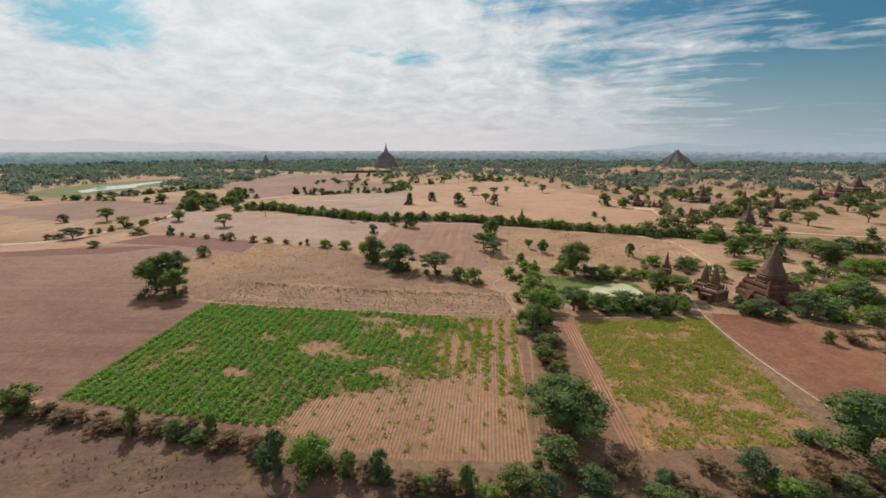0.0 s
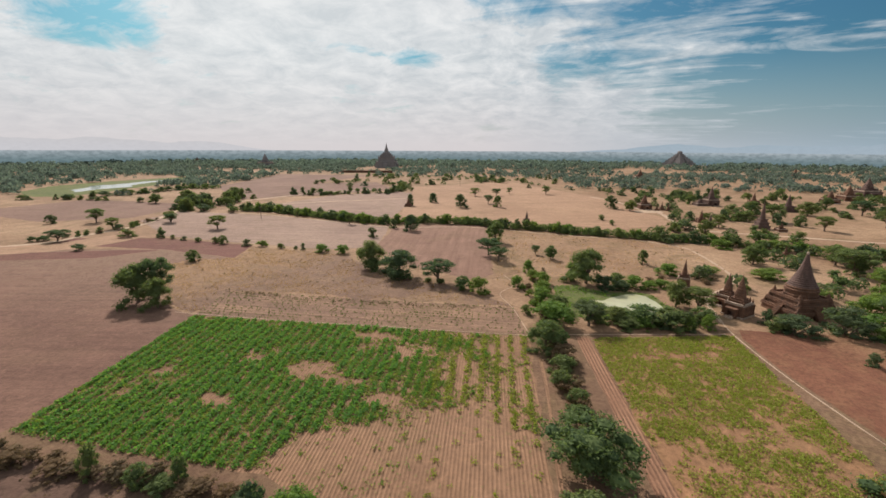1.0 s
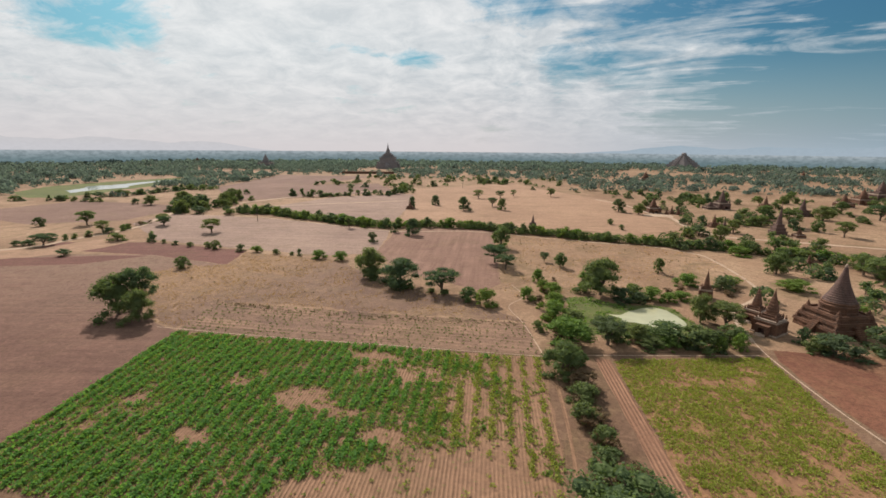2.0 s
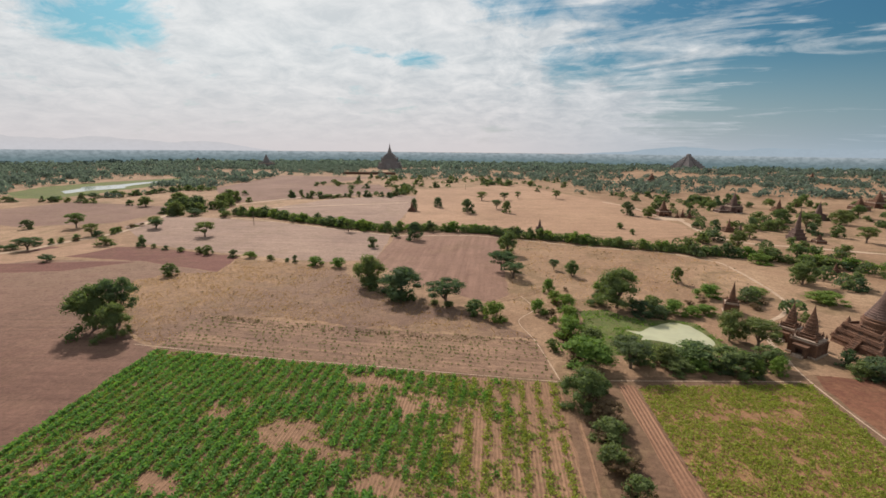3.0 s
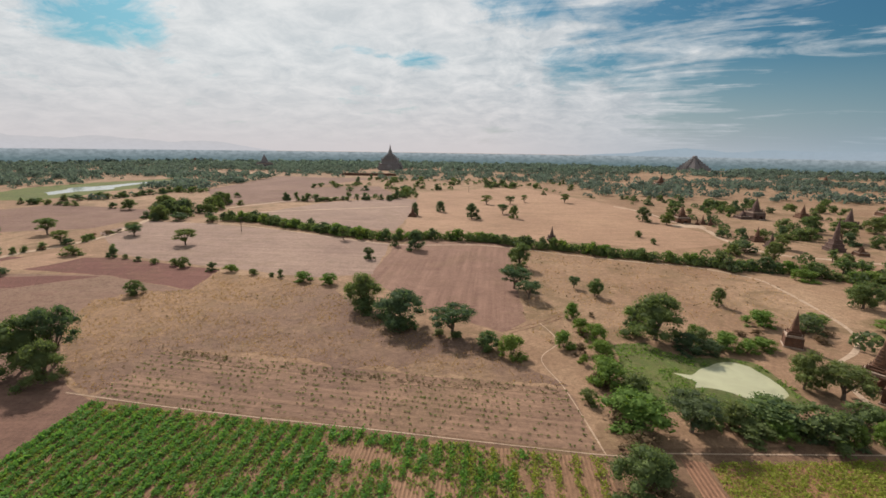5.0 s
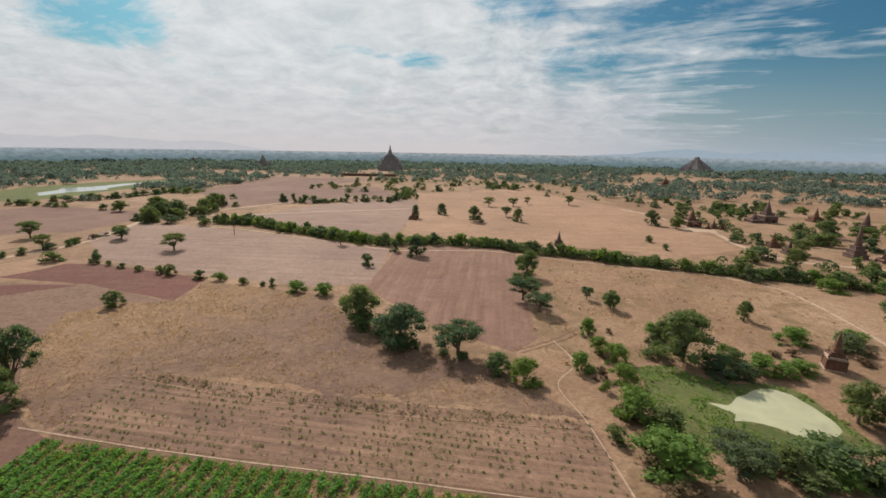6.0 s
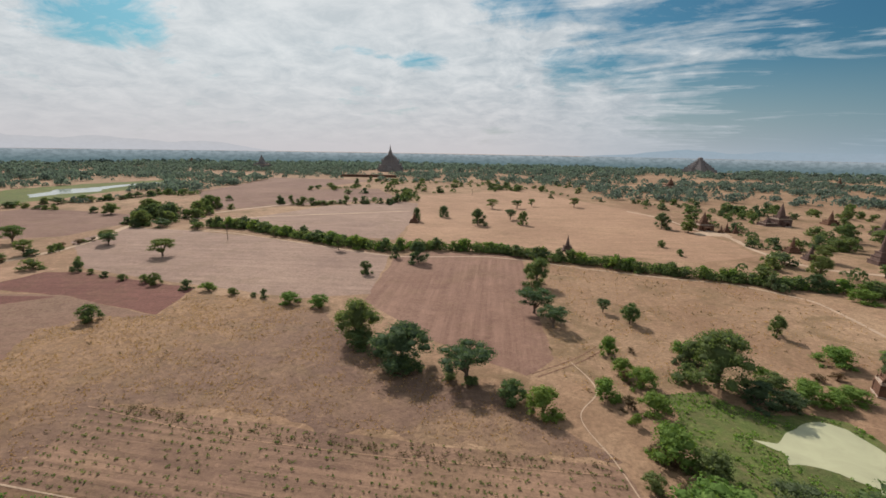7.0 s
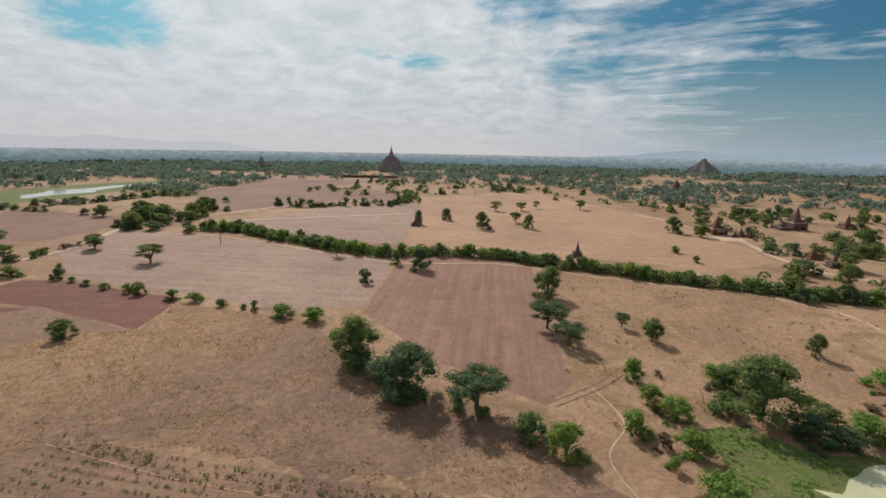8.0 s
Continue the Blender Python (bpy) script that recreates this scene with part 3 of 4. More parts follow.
def crop_cover(x, y):
    """How well the crop has grown at x, y: under 0.5 the earth stays bare."""
    front = np.interp(x, (-76, -34, -30, -22, -15, -8, 5), (45, 46, 62, 66, 68, 71, 66)) + 3.0 * patches(x, y, 0.13, 4.0)
    grown = np.clip((y - front) / 3.0, 0, 1)
    for px, py, rx, ry in ((-36, 82, 7, 3.2), (-21, 74, 4, 1.8), (-29, 98, 4, 2.4), (-49, 84, 2.6, 1.2), (-48, 70, 3.6, 1.8), (-27, 78.5, 4, 1.8), (-20, 90, 1.6, 3), (-63, 77, 3, 1.2)):
        grown = grown * np.clip(((x - px) / rx) ** 2 + ((y - py) / ry) ** 2 + 1.1 * patches(x, y, 0.3, 2.0) - 0.3, 0, 1)
    thin = np.interp(x, (-45, -26, -12, 5), (0.0, 0.16, 0.25, 0.25))
    return grown * (0.96 - thin + 0.85 * patches(x, y, 0.10, 1.0) + 0.6 * patches(x, y, 0.4, 6.0))


x, y = crop_rows(-84, -4, 1.9, 0.5, 0.15)
grown = crop_cover(x, y)
k = grown + g.uniform(-0.25, 0.25, len(x)) > np.interp(x, (-14, -9.5), (0.46, 1.3))
x, y, grown = x[k], y[k], grown[k]
size = (0.50 + 0.32 * np.clip(grown, 0, 1.2)) * g.uniform(0.7, 1.2, len(x))
young = x + g.normal(0, 3, len(x)) > -21
tufts("crop_plants", x[~young], y[~young], size[~young] * 0.9, 30, 0.55, M_CROP_LEAF, 4, "leafy green crop in rows on reddish earth", "crop", 0.3, 0.85)
tufts("crop_plants", x[young], y[young], size[young] * 0.8, 26, 0.5, M_YOUNG_LEAF, 15, "thinner light green crop in rows on reddish earth", "crop", 0.3, 0.85)
x, y = scatter(GREEN, 20000, g)
grown = crop_cover(x, y)
k = grown + g.uniform(-0.4, 0.4, len(x)) > np.interp(x, (-14, -9), (0.36, 1.05))
tufts("undergrowth", x[k], y[k], g.uniform(0.3, 0.55, k.sum()), 6, 0.3, M_UNDER_LEAF, 17, "low green and yellowing growth between crop rows", "crop", 0.42)
x, y = crop_rows(-18.2, 5, 2.7, 0.3, 0.28)
front = np.interp(x, (-15, -8, 5), (68, 71, 66)) + 4.0 * patches(x, y, 0.13, 4.0)
k = (np.clip((y - front) / 6.0, 0.06, 0.8) + 0.35 * patches(x, y, 0.25, 7.0) > g.uniform(0, 1, len(x))) & (x > -14 + g.normal(0, 1.5, len(x)))
tufts("young_plants", x[k], y[k], g.uniform(0.32, 0.62, k.sum()), 18, 0.6, M_BEAN_LEAF, 5, "thin yellow-green plants in rows on reddish earth", "crop", 0.32)
x, y = crop_rows(-32, 5, 1.1, 1.1, 0.4)
k = (patches(x, y, 0.1, 3.0) + g.uniform(-0.6, 0.5, len(x)) > 0.22)
tufts("crop_plants", x[k], y[k], g.uniform(0.12, 0.4, k.sum()) * g.uniform(0.5, 1.2, k.sum()), 12, 0.8, M_YOUNG_LEAF, 16, "stray green seedlings on bare earth ridges", "crop", 0.24)

x, y = scatter(BEAN, 24000, g)
k = patches(x, y, 0.16, 5.0) + 0.35 * patches(x, y, 0.6, 6.0) + g.uniform(-0.4, 0.4, len(x)) + 0.25 * np.clip((y - 75) / 25, -1, 1) > -0.12
tufts("bean_plants", x[k], y[k], g.uniform(0.16, 0.42, k.sum()), 6, 0.45, M_BEAN_LEAF, 7, "low yellow-green plants spread over dry earth", "crop", 0.4)

x, y = np.meshgrid(np.arange(-90, 14, 0.8), np.arange(100, 130, 1.5))
x, y = x.ravel() + g.normal(0, 0.4, x.size), y.ravel() - 0.0 + g.normal(0, 0.12, x.size)
y = y - (x + 35) * 0.05
k = inside(x, y, STRIP) & (0.6 * patches(x, y, 0.12, 8.0) + g.uniform(-0.5, 0.5, len(x)) > -0.2)
tufts("row_tufts", x[k], y[k], g.uniform(0.13, 0.3, k.sum()), 8, 0.5, M_LEAF, 8, "small green tufts in thin rows on dry earth", "weeds")

x = g.uniform(-80, 0, 700)
y = np.interp(x, (-80, -55, -28, 0), (121.8, 118.7, 118.2, 119.5)) + g.normal(0, 0.9, len(x))
k = patches(x, y, 0.12, 13.0) + g.uniform(-0.5, 0.5, len(x)) > -0.1
tufts("row_tufts", x[k], y[k], g.uniform(0.15, 0.4, k.sum()), 7, 0.6, M_LEAF_DRY, 18, "band of dry brown weeds beside a bare line", "weeds", 0.4)

x, y = scatter(WILD, 24000, g)
k = patches(x, y, 0.12, 9.0) + g.uniform(-0.5, 0.4, len(x)) > -0.15
tufts("dry_grass", x[k], y[k], g.uniform(0.10, 0.26, k.sum()), 3, 0.3, M_STRAW, 9, "dry straw-coloured grass tufts", "grass")

OPEN = [(-5, 150), (-8, 240), (60, 218), (75, 200), (74, 165), (50, 155), (40, 145), (15, 145), (0, 130)]
x, y = scatter(OPEN, 9000, g)
k = patches(x, y, 0.1, 10.0) + g.uniform(-0.5, 0.4, len(x)) > 0.0
tufts("dry_grass", x[k], y[k], g.uniform(0.1, 0.32, k.sum()), 3, 0.8, M_STRAW, 10, "dry straw-coloured grass tufts on sandy earth", "grass")

x, y = scatter(OPEN, 1500, g)
x2, y2 = scatter(WILD, 500, g)
x, y = np.concatenate([x, x2]), np.concatenate([y, y2])
k = patches(x, y, 0.08, 14.0) + g.uniform(-0.5, 0.5, len(x)) > 0.15
tufts("dry_weeds", x[k], y[k], g.uniform(0.15, 0.55, k.sum()), 7, 0.7, M_LEAF_DRY, 14, "dark dry weeds scattered in straw grass", "weeds", 0.36)

x, y = scatter(BANK, 2200, g)
k = ~inside(x, y, POND) & (patches(x, y, 0.2, 11.0) + g.uniform(-0.3, 0.5, len(x)) > 0)
tufts("bank_grass", x[k], y[k], g.uniform(0.15, 0.4, k.sum()), 4, 0.5, M_YOUNG_LEAF, 11, "green grass on the muddy bank of a pond", "grass")

x, y = scatter(NEAR, 30000, g)
k = (y > 10) & (np.abs(x) < 90) & (patches(x, y, 0.1, 12.0) + g.uniform(-0.4, 0.4, len(x)) > 0.1)
tufts("dry_weeds", x[k], y[k], g.uniform(0.1, 0.3, k.sum()), 4, 0.6, M_LEAF_DRY, 12, "dry brown weeds on ploughed earth", "weeds")


# ---- single trees and bushes: place, width, height ----
for kind, spots in (
    ("round", [(-46, 152, 10.5, 10.5), (16, 174, 4.8, 5.8), (48, 172, 4.2, 5.6), (-34, 142.5, 14, 9.6), (23.8, 145, 13.5, 11.5), (-47, 223, 8, 8.6), (43.5, 127, 7, 8), (-88.3, 106.5, 8, 8.4), (-96.8, 109.8, 11.5, 11), (10, 60, 13, 9), (49, 60, 12.5, 9.5), (-31, 313, 9.2, 10), (71, 327, 10, 9.5), (81, 316, 9, 8)]),
    ("tall", [(-5, 202, 9.7, 9.8), (-61, 204, 5, 5), (-57, 228, 4.2, 5.5), (-6, 320, 7.3, 8.7), (-54, 338, 7, 7.8), (-67, 318, 5, 9), (7.5, 96, 8, 7)]),
    ("umbrella", [(18.6, 110.5, 9, 6.8), (-93.5, 113, 9, 13.2), (-21, 139.5, 11.6, 8), (-7, 177, 10.6, 7.6), (-3, 168, 8, 6), (-143, 212, 10.4, 7.4), (-181, 227, 7.4, 6.6), (-83, 236, 5.1, 6.8), (11, 181, 4, 4.2), (48, 124.5, 9, 7), (-26, 388, 10, 8), (-13, 338, 8.5, 7.4), (-8, 394, 8, 7.2), (3, 410, 6, 6.6), (35, 413, 9, 8.3), (-168, 265, 7.3, 4.3), (-123, 257, 4, 4.2)]),
    ("bush", [(-13, 133.5, 6, 4.6), (-45, 149.5, 6.5, 4.4), (-33, 140.5, 8, 3.6), (-20, 138, 3.5, 1.8), (-24, 139, 3, 1.6), (-112, 151.5, 6.6, 4.6), (22, 154, 6, 5), (12.8, 120, 6.5, 4.4), (4.6, 116.3, 3.6, 2.6), (19.6, 147.5, 4, 3.4), (28.5, 140.5, 8, 4.2), (33, 139.5, 6, 3.4), (25.2, 113.2, 6, 4.6), (20.5, 112, 6, 4), (31, 114.5, 11, 4.8), (37, 112, 9.5, 5.5), (45.5, 116, 7, 4.5), (8, 52, 7, 5), (33, 145, 6, 4), (10, 87.5, 6, 3.4), (11, 76, 4.5, 3.4), (12, 48, 6, 4), (32, 53, 6, 4.6), (54, 273, 4.5, 3.6), (56, 256, 3.2, 3.2)]),
    ("bright", [(-8, 131, 6.4, 5.6), (7, 155, 4.4, 4.8), (10, 134, 5.6, 4.2), (8.6, 122.8, 8, 6), (8, 147.5, 4.5, 3.4), (10.2, 142.5, 6, 4.4), (3, 137.5, 5.4, 4.4), (10.5, 110.8, 11, 6.2), (37, 142.5, 7.5, 4.4), (33.5, 149.5, 3.4, 3), (45, 144, 7, 2.8), (52, 158.5, 9, 4.4), (34, 50, 5.6, 3.2), (41, 141.5, 5, 3), (22.5, 155.5, 7, 5.2)]),
    ("dry", [(12, 157, 1.6, 1.6), (11, 82, 5, 2.4), (13, 70, 5, 2.5), (9, 68, 4, 2.2), (16, 52, 5, 2.6), (22, 50, 5, 2.6), (27, 54, 4, 2.4), (40, 55, 6, 3)]),
):
    for spot in spots:
        plant(kind, *spot)

# greenery round the temples and the pond
for kind, spots in (
    ("bush", [(64, 113, 9.5, 4.6), (60.5, 117.5, 4, 4.2), (61, 114, 6, 3.4), (69, 98, 3.2, 3), (67.5, 142, 3.2, 2.6), (81, 214, 7, 6), (155, 268, 8, 7), (94, 209, 10, 6), (75, 114, 11.5, 7), (92, 123, 10.5, 8), (86, 110, 6, 4), (99, 118, 9, 5)]),
    ("bright", [(82, 158, 10.5, 4), (113, 154, 12, 7), (122, 158, 9, 6), (88, 204, 9, 4.5), (66, 162, 7.4, 3), (110, 206, 9, 4.6), (102, 140, 10, 5), (84, 138, 7, 4), (83, 119, 7.5, 4.2), (90, 129, 9, 5), (97, 133, 9, 5), (80.5, 111, 5.5, 3.4), (88, 113.5, 7, 4), (94, 121, 8, 4.5)]),
    ("shrub", [(95, 282, 5.9, 3.9), (99, 290, 3.7, 3.6), (90, 247, 11, 6), (82, 241, 9, 6), (145, 321, 10.8, 6), (173, 388, 6.9, 4.5), (201, 417, 9.3, 4.7), (-170, 187, 8.9, 4.2), (-190, 268, 11, 5.1), (-264, 301, 6, 4.6), (-227, 381, 6.3, 4.7), (-197, 337, 5.4, 4.2), (-158, 192, 3.2, 4.4), (-167, 160, 6, 3), (-240, 312, 9, 5)]),
    ("umbrella", [(113, 168, 15, 9.5), (116, 181, 11, 8), (159, 255, 10.8, 8.5), (150, 283, 15, 11), (219, 317, 14, 11), (198, 270, 11, 11), (-218, 219, 11, 8.4), (-193, 203, 7.6, 6.5), (-192, 174, 10.2, 5.6), (-178, 224, 7.8, 6)]),
    ("round", [(87, 177, 8.8, 8.4), (110, 257, 9, 7.5), (92, 230, 7.7, 8.6), (150, 307, 12, 9.5), (185, 312, 13, 9.5), (216, 345, 10, 9), (-228, 303, 13, 10.5), (-249, 298, 11, 7.6), (-215, 341, 13.6, 9.5), (-238, 212, 6.4, 5)]),
    ("dry", [(74, 99, 6, 2.8), (82, 102, 5, 2), (78, 94, 5, 2), (60, 150, 4, 2), (64, 155, 4, 1.8), (48, 152, 3, 1.6), (44, 151, 3, 1.4)]),
):
    for spot in spots:
        plant(kind, *spot)

# the hedge in front of the crop field
for kind, spots in (
    ("bush", [(-73, 53, 7.5, 5.6), (-52, 51.5, 2.8, 5), (-45, 51, 3.6, 3.2), (-40, 52, 2.8, 4.2), (-28, 47.5, 4, 6), (-18, 47, 3, 4.2), (-14, 47, 3.3, 4.8), (-3, 46, 3.2, 4.6), (3, 47, 6, 4.3)]),
    ("bright", [(-23, 47, 7, 6), (-7.5, 46, 3.4, 2.4), (0, 45, 4, 3)]),
    ("dry", [(-69, 52, 3.4, 2.3), (-64, 52, 4.5, 2.3), (-57, 51, 4.4, 2.1), (-49, 52, 4, 2), (-43, 52, 3.4, 2.7), (-36, 51, 4, 2), (-32, 50, 3.6, 2.6), (-10, 46, 4, 2.4), (-6, 46, 3.6, 3.4)]),
):
    for spot in spots:
        plant(kind, *spot, "hedge before the crop field")

# bushes along the field's far edge
for x, y, a, b in [(-154, 188, 4, 3.9), (-132, 182, 3.7, 2.2), (-119, 180, 5, 4.1), (-123, 181, 4, 3), (-107, 178, 4.4, 3.2), (-100, 178, 6, 3), (-91, 176, 3.4, 2.2), (-84, 175, 2.2, 1.6), (-81, 175, 2.4, 3), (-72, 172, 6.4, 3.7), (-63, 171, 6.6, 3.9), (-140, 184, 3, 2), (-147, 186, 2.5, 2)]:
    plant("bright" if a > 5 else "bush", x, y, a, b, "bushes along a field edge")


def hedge(pts, gap, width, height, kinds, group, seed, spread=2.0):
    r = random.Random(seed)
    for (ax, ay), (bx, by) in zip(pts, pts[1:]):
        k = max(1, round(math.hypot(bx - ax, by - ay) / gap))
        for i in range(k):
            t = (i + r.random()) / k
            plant(r.choice(kinds), ax + (bx - ax) * t + r.uniform(-spread, spread), ay + (by - ay) * t + r.uniform(-spread, spread), width * r.uniform(0.6, 1.35), height * r.uniform(0.6, 1.35), group)


CENTRE_HEDGE = [(-172, 270), (-150, 276), (-130, 266), (-102, 254), (-77, 243), (-60, 240)]
SECOND_HEDGE = [(-60, 240), (-48, 246), (-33, 247), (-16, 245), (0, 237), (14, 234), (24, 230), (39, 225), (50, 222), (61, 219), (70, 217), (80, 215), (95, 208), (115, 200), (150, 190)]
hedge(CENTRE_HEDGE, 3.2, 6.5, 5.0, ("shrub", "light", "shrub"), "long hedge across the plain", 1, 2.6)
hedge(SECOND_HEDGE, 3.6, 6.0, 4.6, ("shrub", "light", "shrub"), "long hedge across the plain", 2, 1.8)
hedge([(-200, 168), (-195, 180), (-190, 196), (-189, 212), (-194, 230)], 4.0, 4.5, 2.6, ("dry", "shrub", "shrub"), "bushes beside the cart track", 3, 2.0)
hedge([(-216, 270), (-212, 300), (-240, 316)], 3.2, 10.0, 7.0, ("small", "shrub", "bush"), "trees along the stream", 4, 7.0)
hedge([(-205, 262), (-196, 300), (-215, 345)], 4.0, 8.0, 7.0, ("small", "bush"), "trees along the stream", 5, 5.0)
hedge([(-186, 372), (-158, 370), (-127, 391), (-103, 393), (-98, 418), (-109, 474)], 5.5, 8.0, 5.5, ("small", "shrub", "small"), "trees along a far field edge", 11, 3.0)
hedge([(-337, 316), (-324, 331), (-310, 347), (-305, 376), (-306, 410), (-340, 470)], 6.0, 8.5, 4.5, ("small", "shrub"), "trees along the stream", 12, 3.0)
hedge([(-364, 298), (-323, 306), (-292, 306)], 8.0, 7.0, 4.0, ("small", "shrub"), "trees along a far field edge", 13, 3.0)
for x, y, a, b in [(-161, 460, 9, 4.4), (-148, 470, 9, 5.5), (-184, 489, 8, 4.7), (-207, 483, 8, 4.7), (-142, 542, 11, 6.5), (-87, 421, 5, 4), (-98, 505, 7, 3.7), (18, 544, 7, 5), (23, 476, 6, 4.4), (-18, 577, 14, 7.5), (-4, 538, 13, 7)]:
    plant("small", x, y, a, b, "trees scattered over the plain")
hedge([(7, 150), (9, 140), (6, 128), (8, 118)], 4.2, 3.0, 2.2, ("bright", "dry", "dry"), "bushes by the pond path", 6, 2.6)
hedge([(26, 112), (48, 112.5)], 3.5, 5.5, 4.0, ("bush", "bush", "bright"), "bushes round the pond", 7, 1.2)
hedge([(9.5, 122), (10, 100), (11, 62)], 2.2, 4.2, 2.8, ("dry", "dry", "bush"), "hedge between two fields", 8, 1.6)
hedge([(-80, 54), (-52, 52), (-30, 49.5), (-8, 46.5), (5, 46)], 2.4, 3.6, 2.0, ("dry", "dry", "bush"), "hedge before the crop field", 10, 0.9)
hedge([(4, 45), (22, 48), (44, 52), (62, 56)], 2.2, 4.2, 2.8, ("bush", "dry", "dry", "bush"), "hedge before the crop field", 9, 2.0)


# ---- temples ----
def box(bm, x, y, z0, z1, hx, hy, taper=0.0):
    v = [bm.verts.new((x + sx * (hx - t), y + sy * (hy - t), z)) for z, t in ((z0, 0.0), (z1, taper)) for sx, sy in ((-1, -1), (1, -1), (1, 1), (-1, 1))]
    for f in ((3, 2, 1, 0), (4, 5, 6, 7), (0, 1, 5, 4), (1, 2, 6, 5), (2, 3, 7, 6), (3, 0, 4, 7)):
        bm.faces.new([v[i] for i in f])


def lathe(bm, profile, x=0.0, y=0.0, sides=20, square=2.0):
    """A turned body; square above 2 makes its plan squarer."""
    rings = []
    for r, z in profile:
        ring = []
        for k in range(sides):
            a = 2 * math.pi * (k + 0.5) / sides
            c, s = math.cos(a), math.sin(a)
            q = r / (abs(c) ** square + abs(s) ** square) ** (1 / square)
            ring.append(bm.verts.new((x + q * c, y + q * s, z)))
        rings.append(ring)
    for a, b in zip(rings, rings[1:]):
        for k in range(sides):
            bm.faces.new((a[k], a[(k + 1) % sides], b[(k + 1) % sides], b[k]))
    bm.faces.new(rings[-1])
    bm.faces.new(rings[0][::-1])


def spire_profile(r, z0, z1, rings=7):
    """A ringed cone that ends in a bud."""
    out, h = [], z1 - z0
    for i in range(rings):
        t = i / rings
        q = r * (1 - t) ** 0.85 * 0.95 + 0.04 * r
        out += [(q, z0 + h * 0.78 * t), (q * 1.12, z0 + h * 0.78 * (t + 0.4 / rings)), (q * 0.9, z0 + h * 0.78 * (t + 0.75 / rings))]
    return out + [(r * 0.14, z0 + h * 0.80), (r * 0.2, z0 + h * 0.86), (r * 0.03, z1)]


def stupa(x, y, wide, high, turned=0.0, levels=4, stair=True, mat=None, label="weathered red brick stupa on square terraces", relics=True, taper=0.6):
    """Square terraces, a bell, a ringed spire, stairs and corner pinnacles."""
    mat = mat or M_BRICK
    root = new("stupa")
    root.matrix_basis = pose(x, y, 0, 0, 0, turned)
    h, hw, z = high * 0.34 / levels, wide / 2, -0.2
    for i in range(levels):
        bm = bmesh.new()
        top = z + h + (0.2 if i == 0 else 0)
        box(bm, 0, 0, z, top - h * 0.2, hw, hw, h * 0.08)
        box(bm, 0, 0, top - h * 0.2, top, hw + h * 0.06, hw + h * 0.06)
        step = part("terrace", bm, mat, root)
        if relics and i == levels - 2:
            for sx in (-1, 1):
                for sy in (-1, 1):
                    bm = bmesh.new()
                    lathe(bm, [(0.05 * wide, top), (0.055 * wide, top + 0.04 * high), (0.03 * wide, top + 0.07 * high), (0.004 * wide, top + 0.13 * high)], sx * hw * 0.9, sy * hw * 0.9, 8)
                    part("pinnacle", bm, mat, step)
        z, hw = top, hw - wide * 0.5 * taper / levels
    r = hw * 1.02
    bm = bmesh.new()
    t = high * 0.58
    lathe(bm, [(r * 1.05, z), (r * 1.07, z + 0.03 * high), (r * 0.97, z + 0.04 * high), (r * 0.9, z + 0.11 * high), (r * 0.72, t), (r * 0.64, t + 0.03 * high)], sides=24)
    part("bell", bm, mat, root)
    bm = bmesh.new()
    lathe(bm, spire_profile(r * 0.62, t + 0.03 * high, high), sides=16)
    part("spire", bm, mat, root, "ringed conical brick spire")
    if stair:
        low = high * 0.34
        for a in (180, 270):
            bm = bmesh.new()
            n = 9
            for k in range(n):
                d0 = wide / 2 + 1.0 - (wide * 0.29 + 1.0) * k / n
                box(bm, d0 - 0.35 * wide / n - 0.2, 0, -0.2, low * (k + 1) / n * 0.98, 0.35 * wide / n + 0.25, wide * 0.075)
            bmesh.ops.transform(bm, matrix=Matrix.Rotation(radians(a), 4, "Z"), verts=bm.verts)
            part("stair", bm, mat, root, "steep worn brick stair")
    return tagged(root, label, "stupa", "temples on the plain")


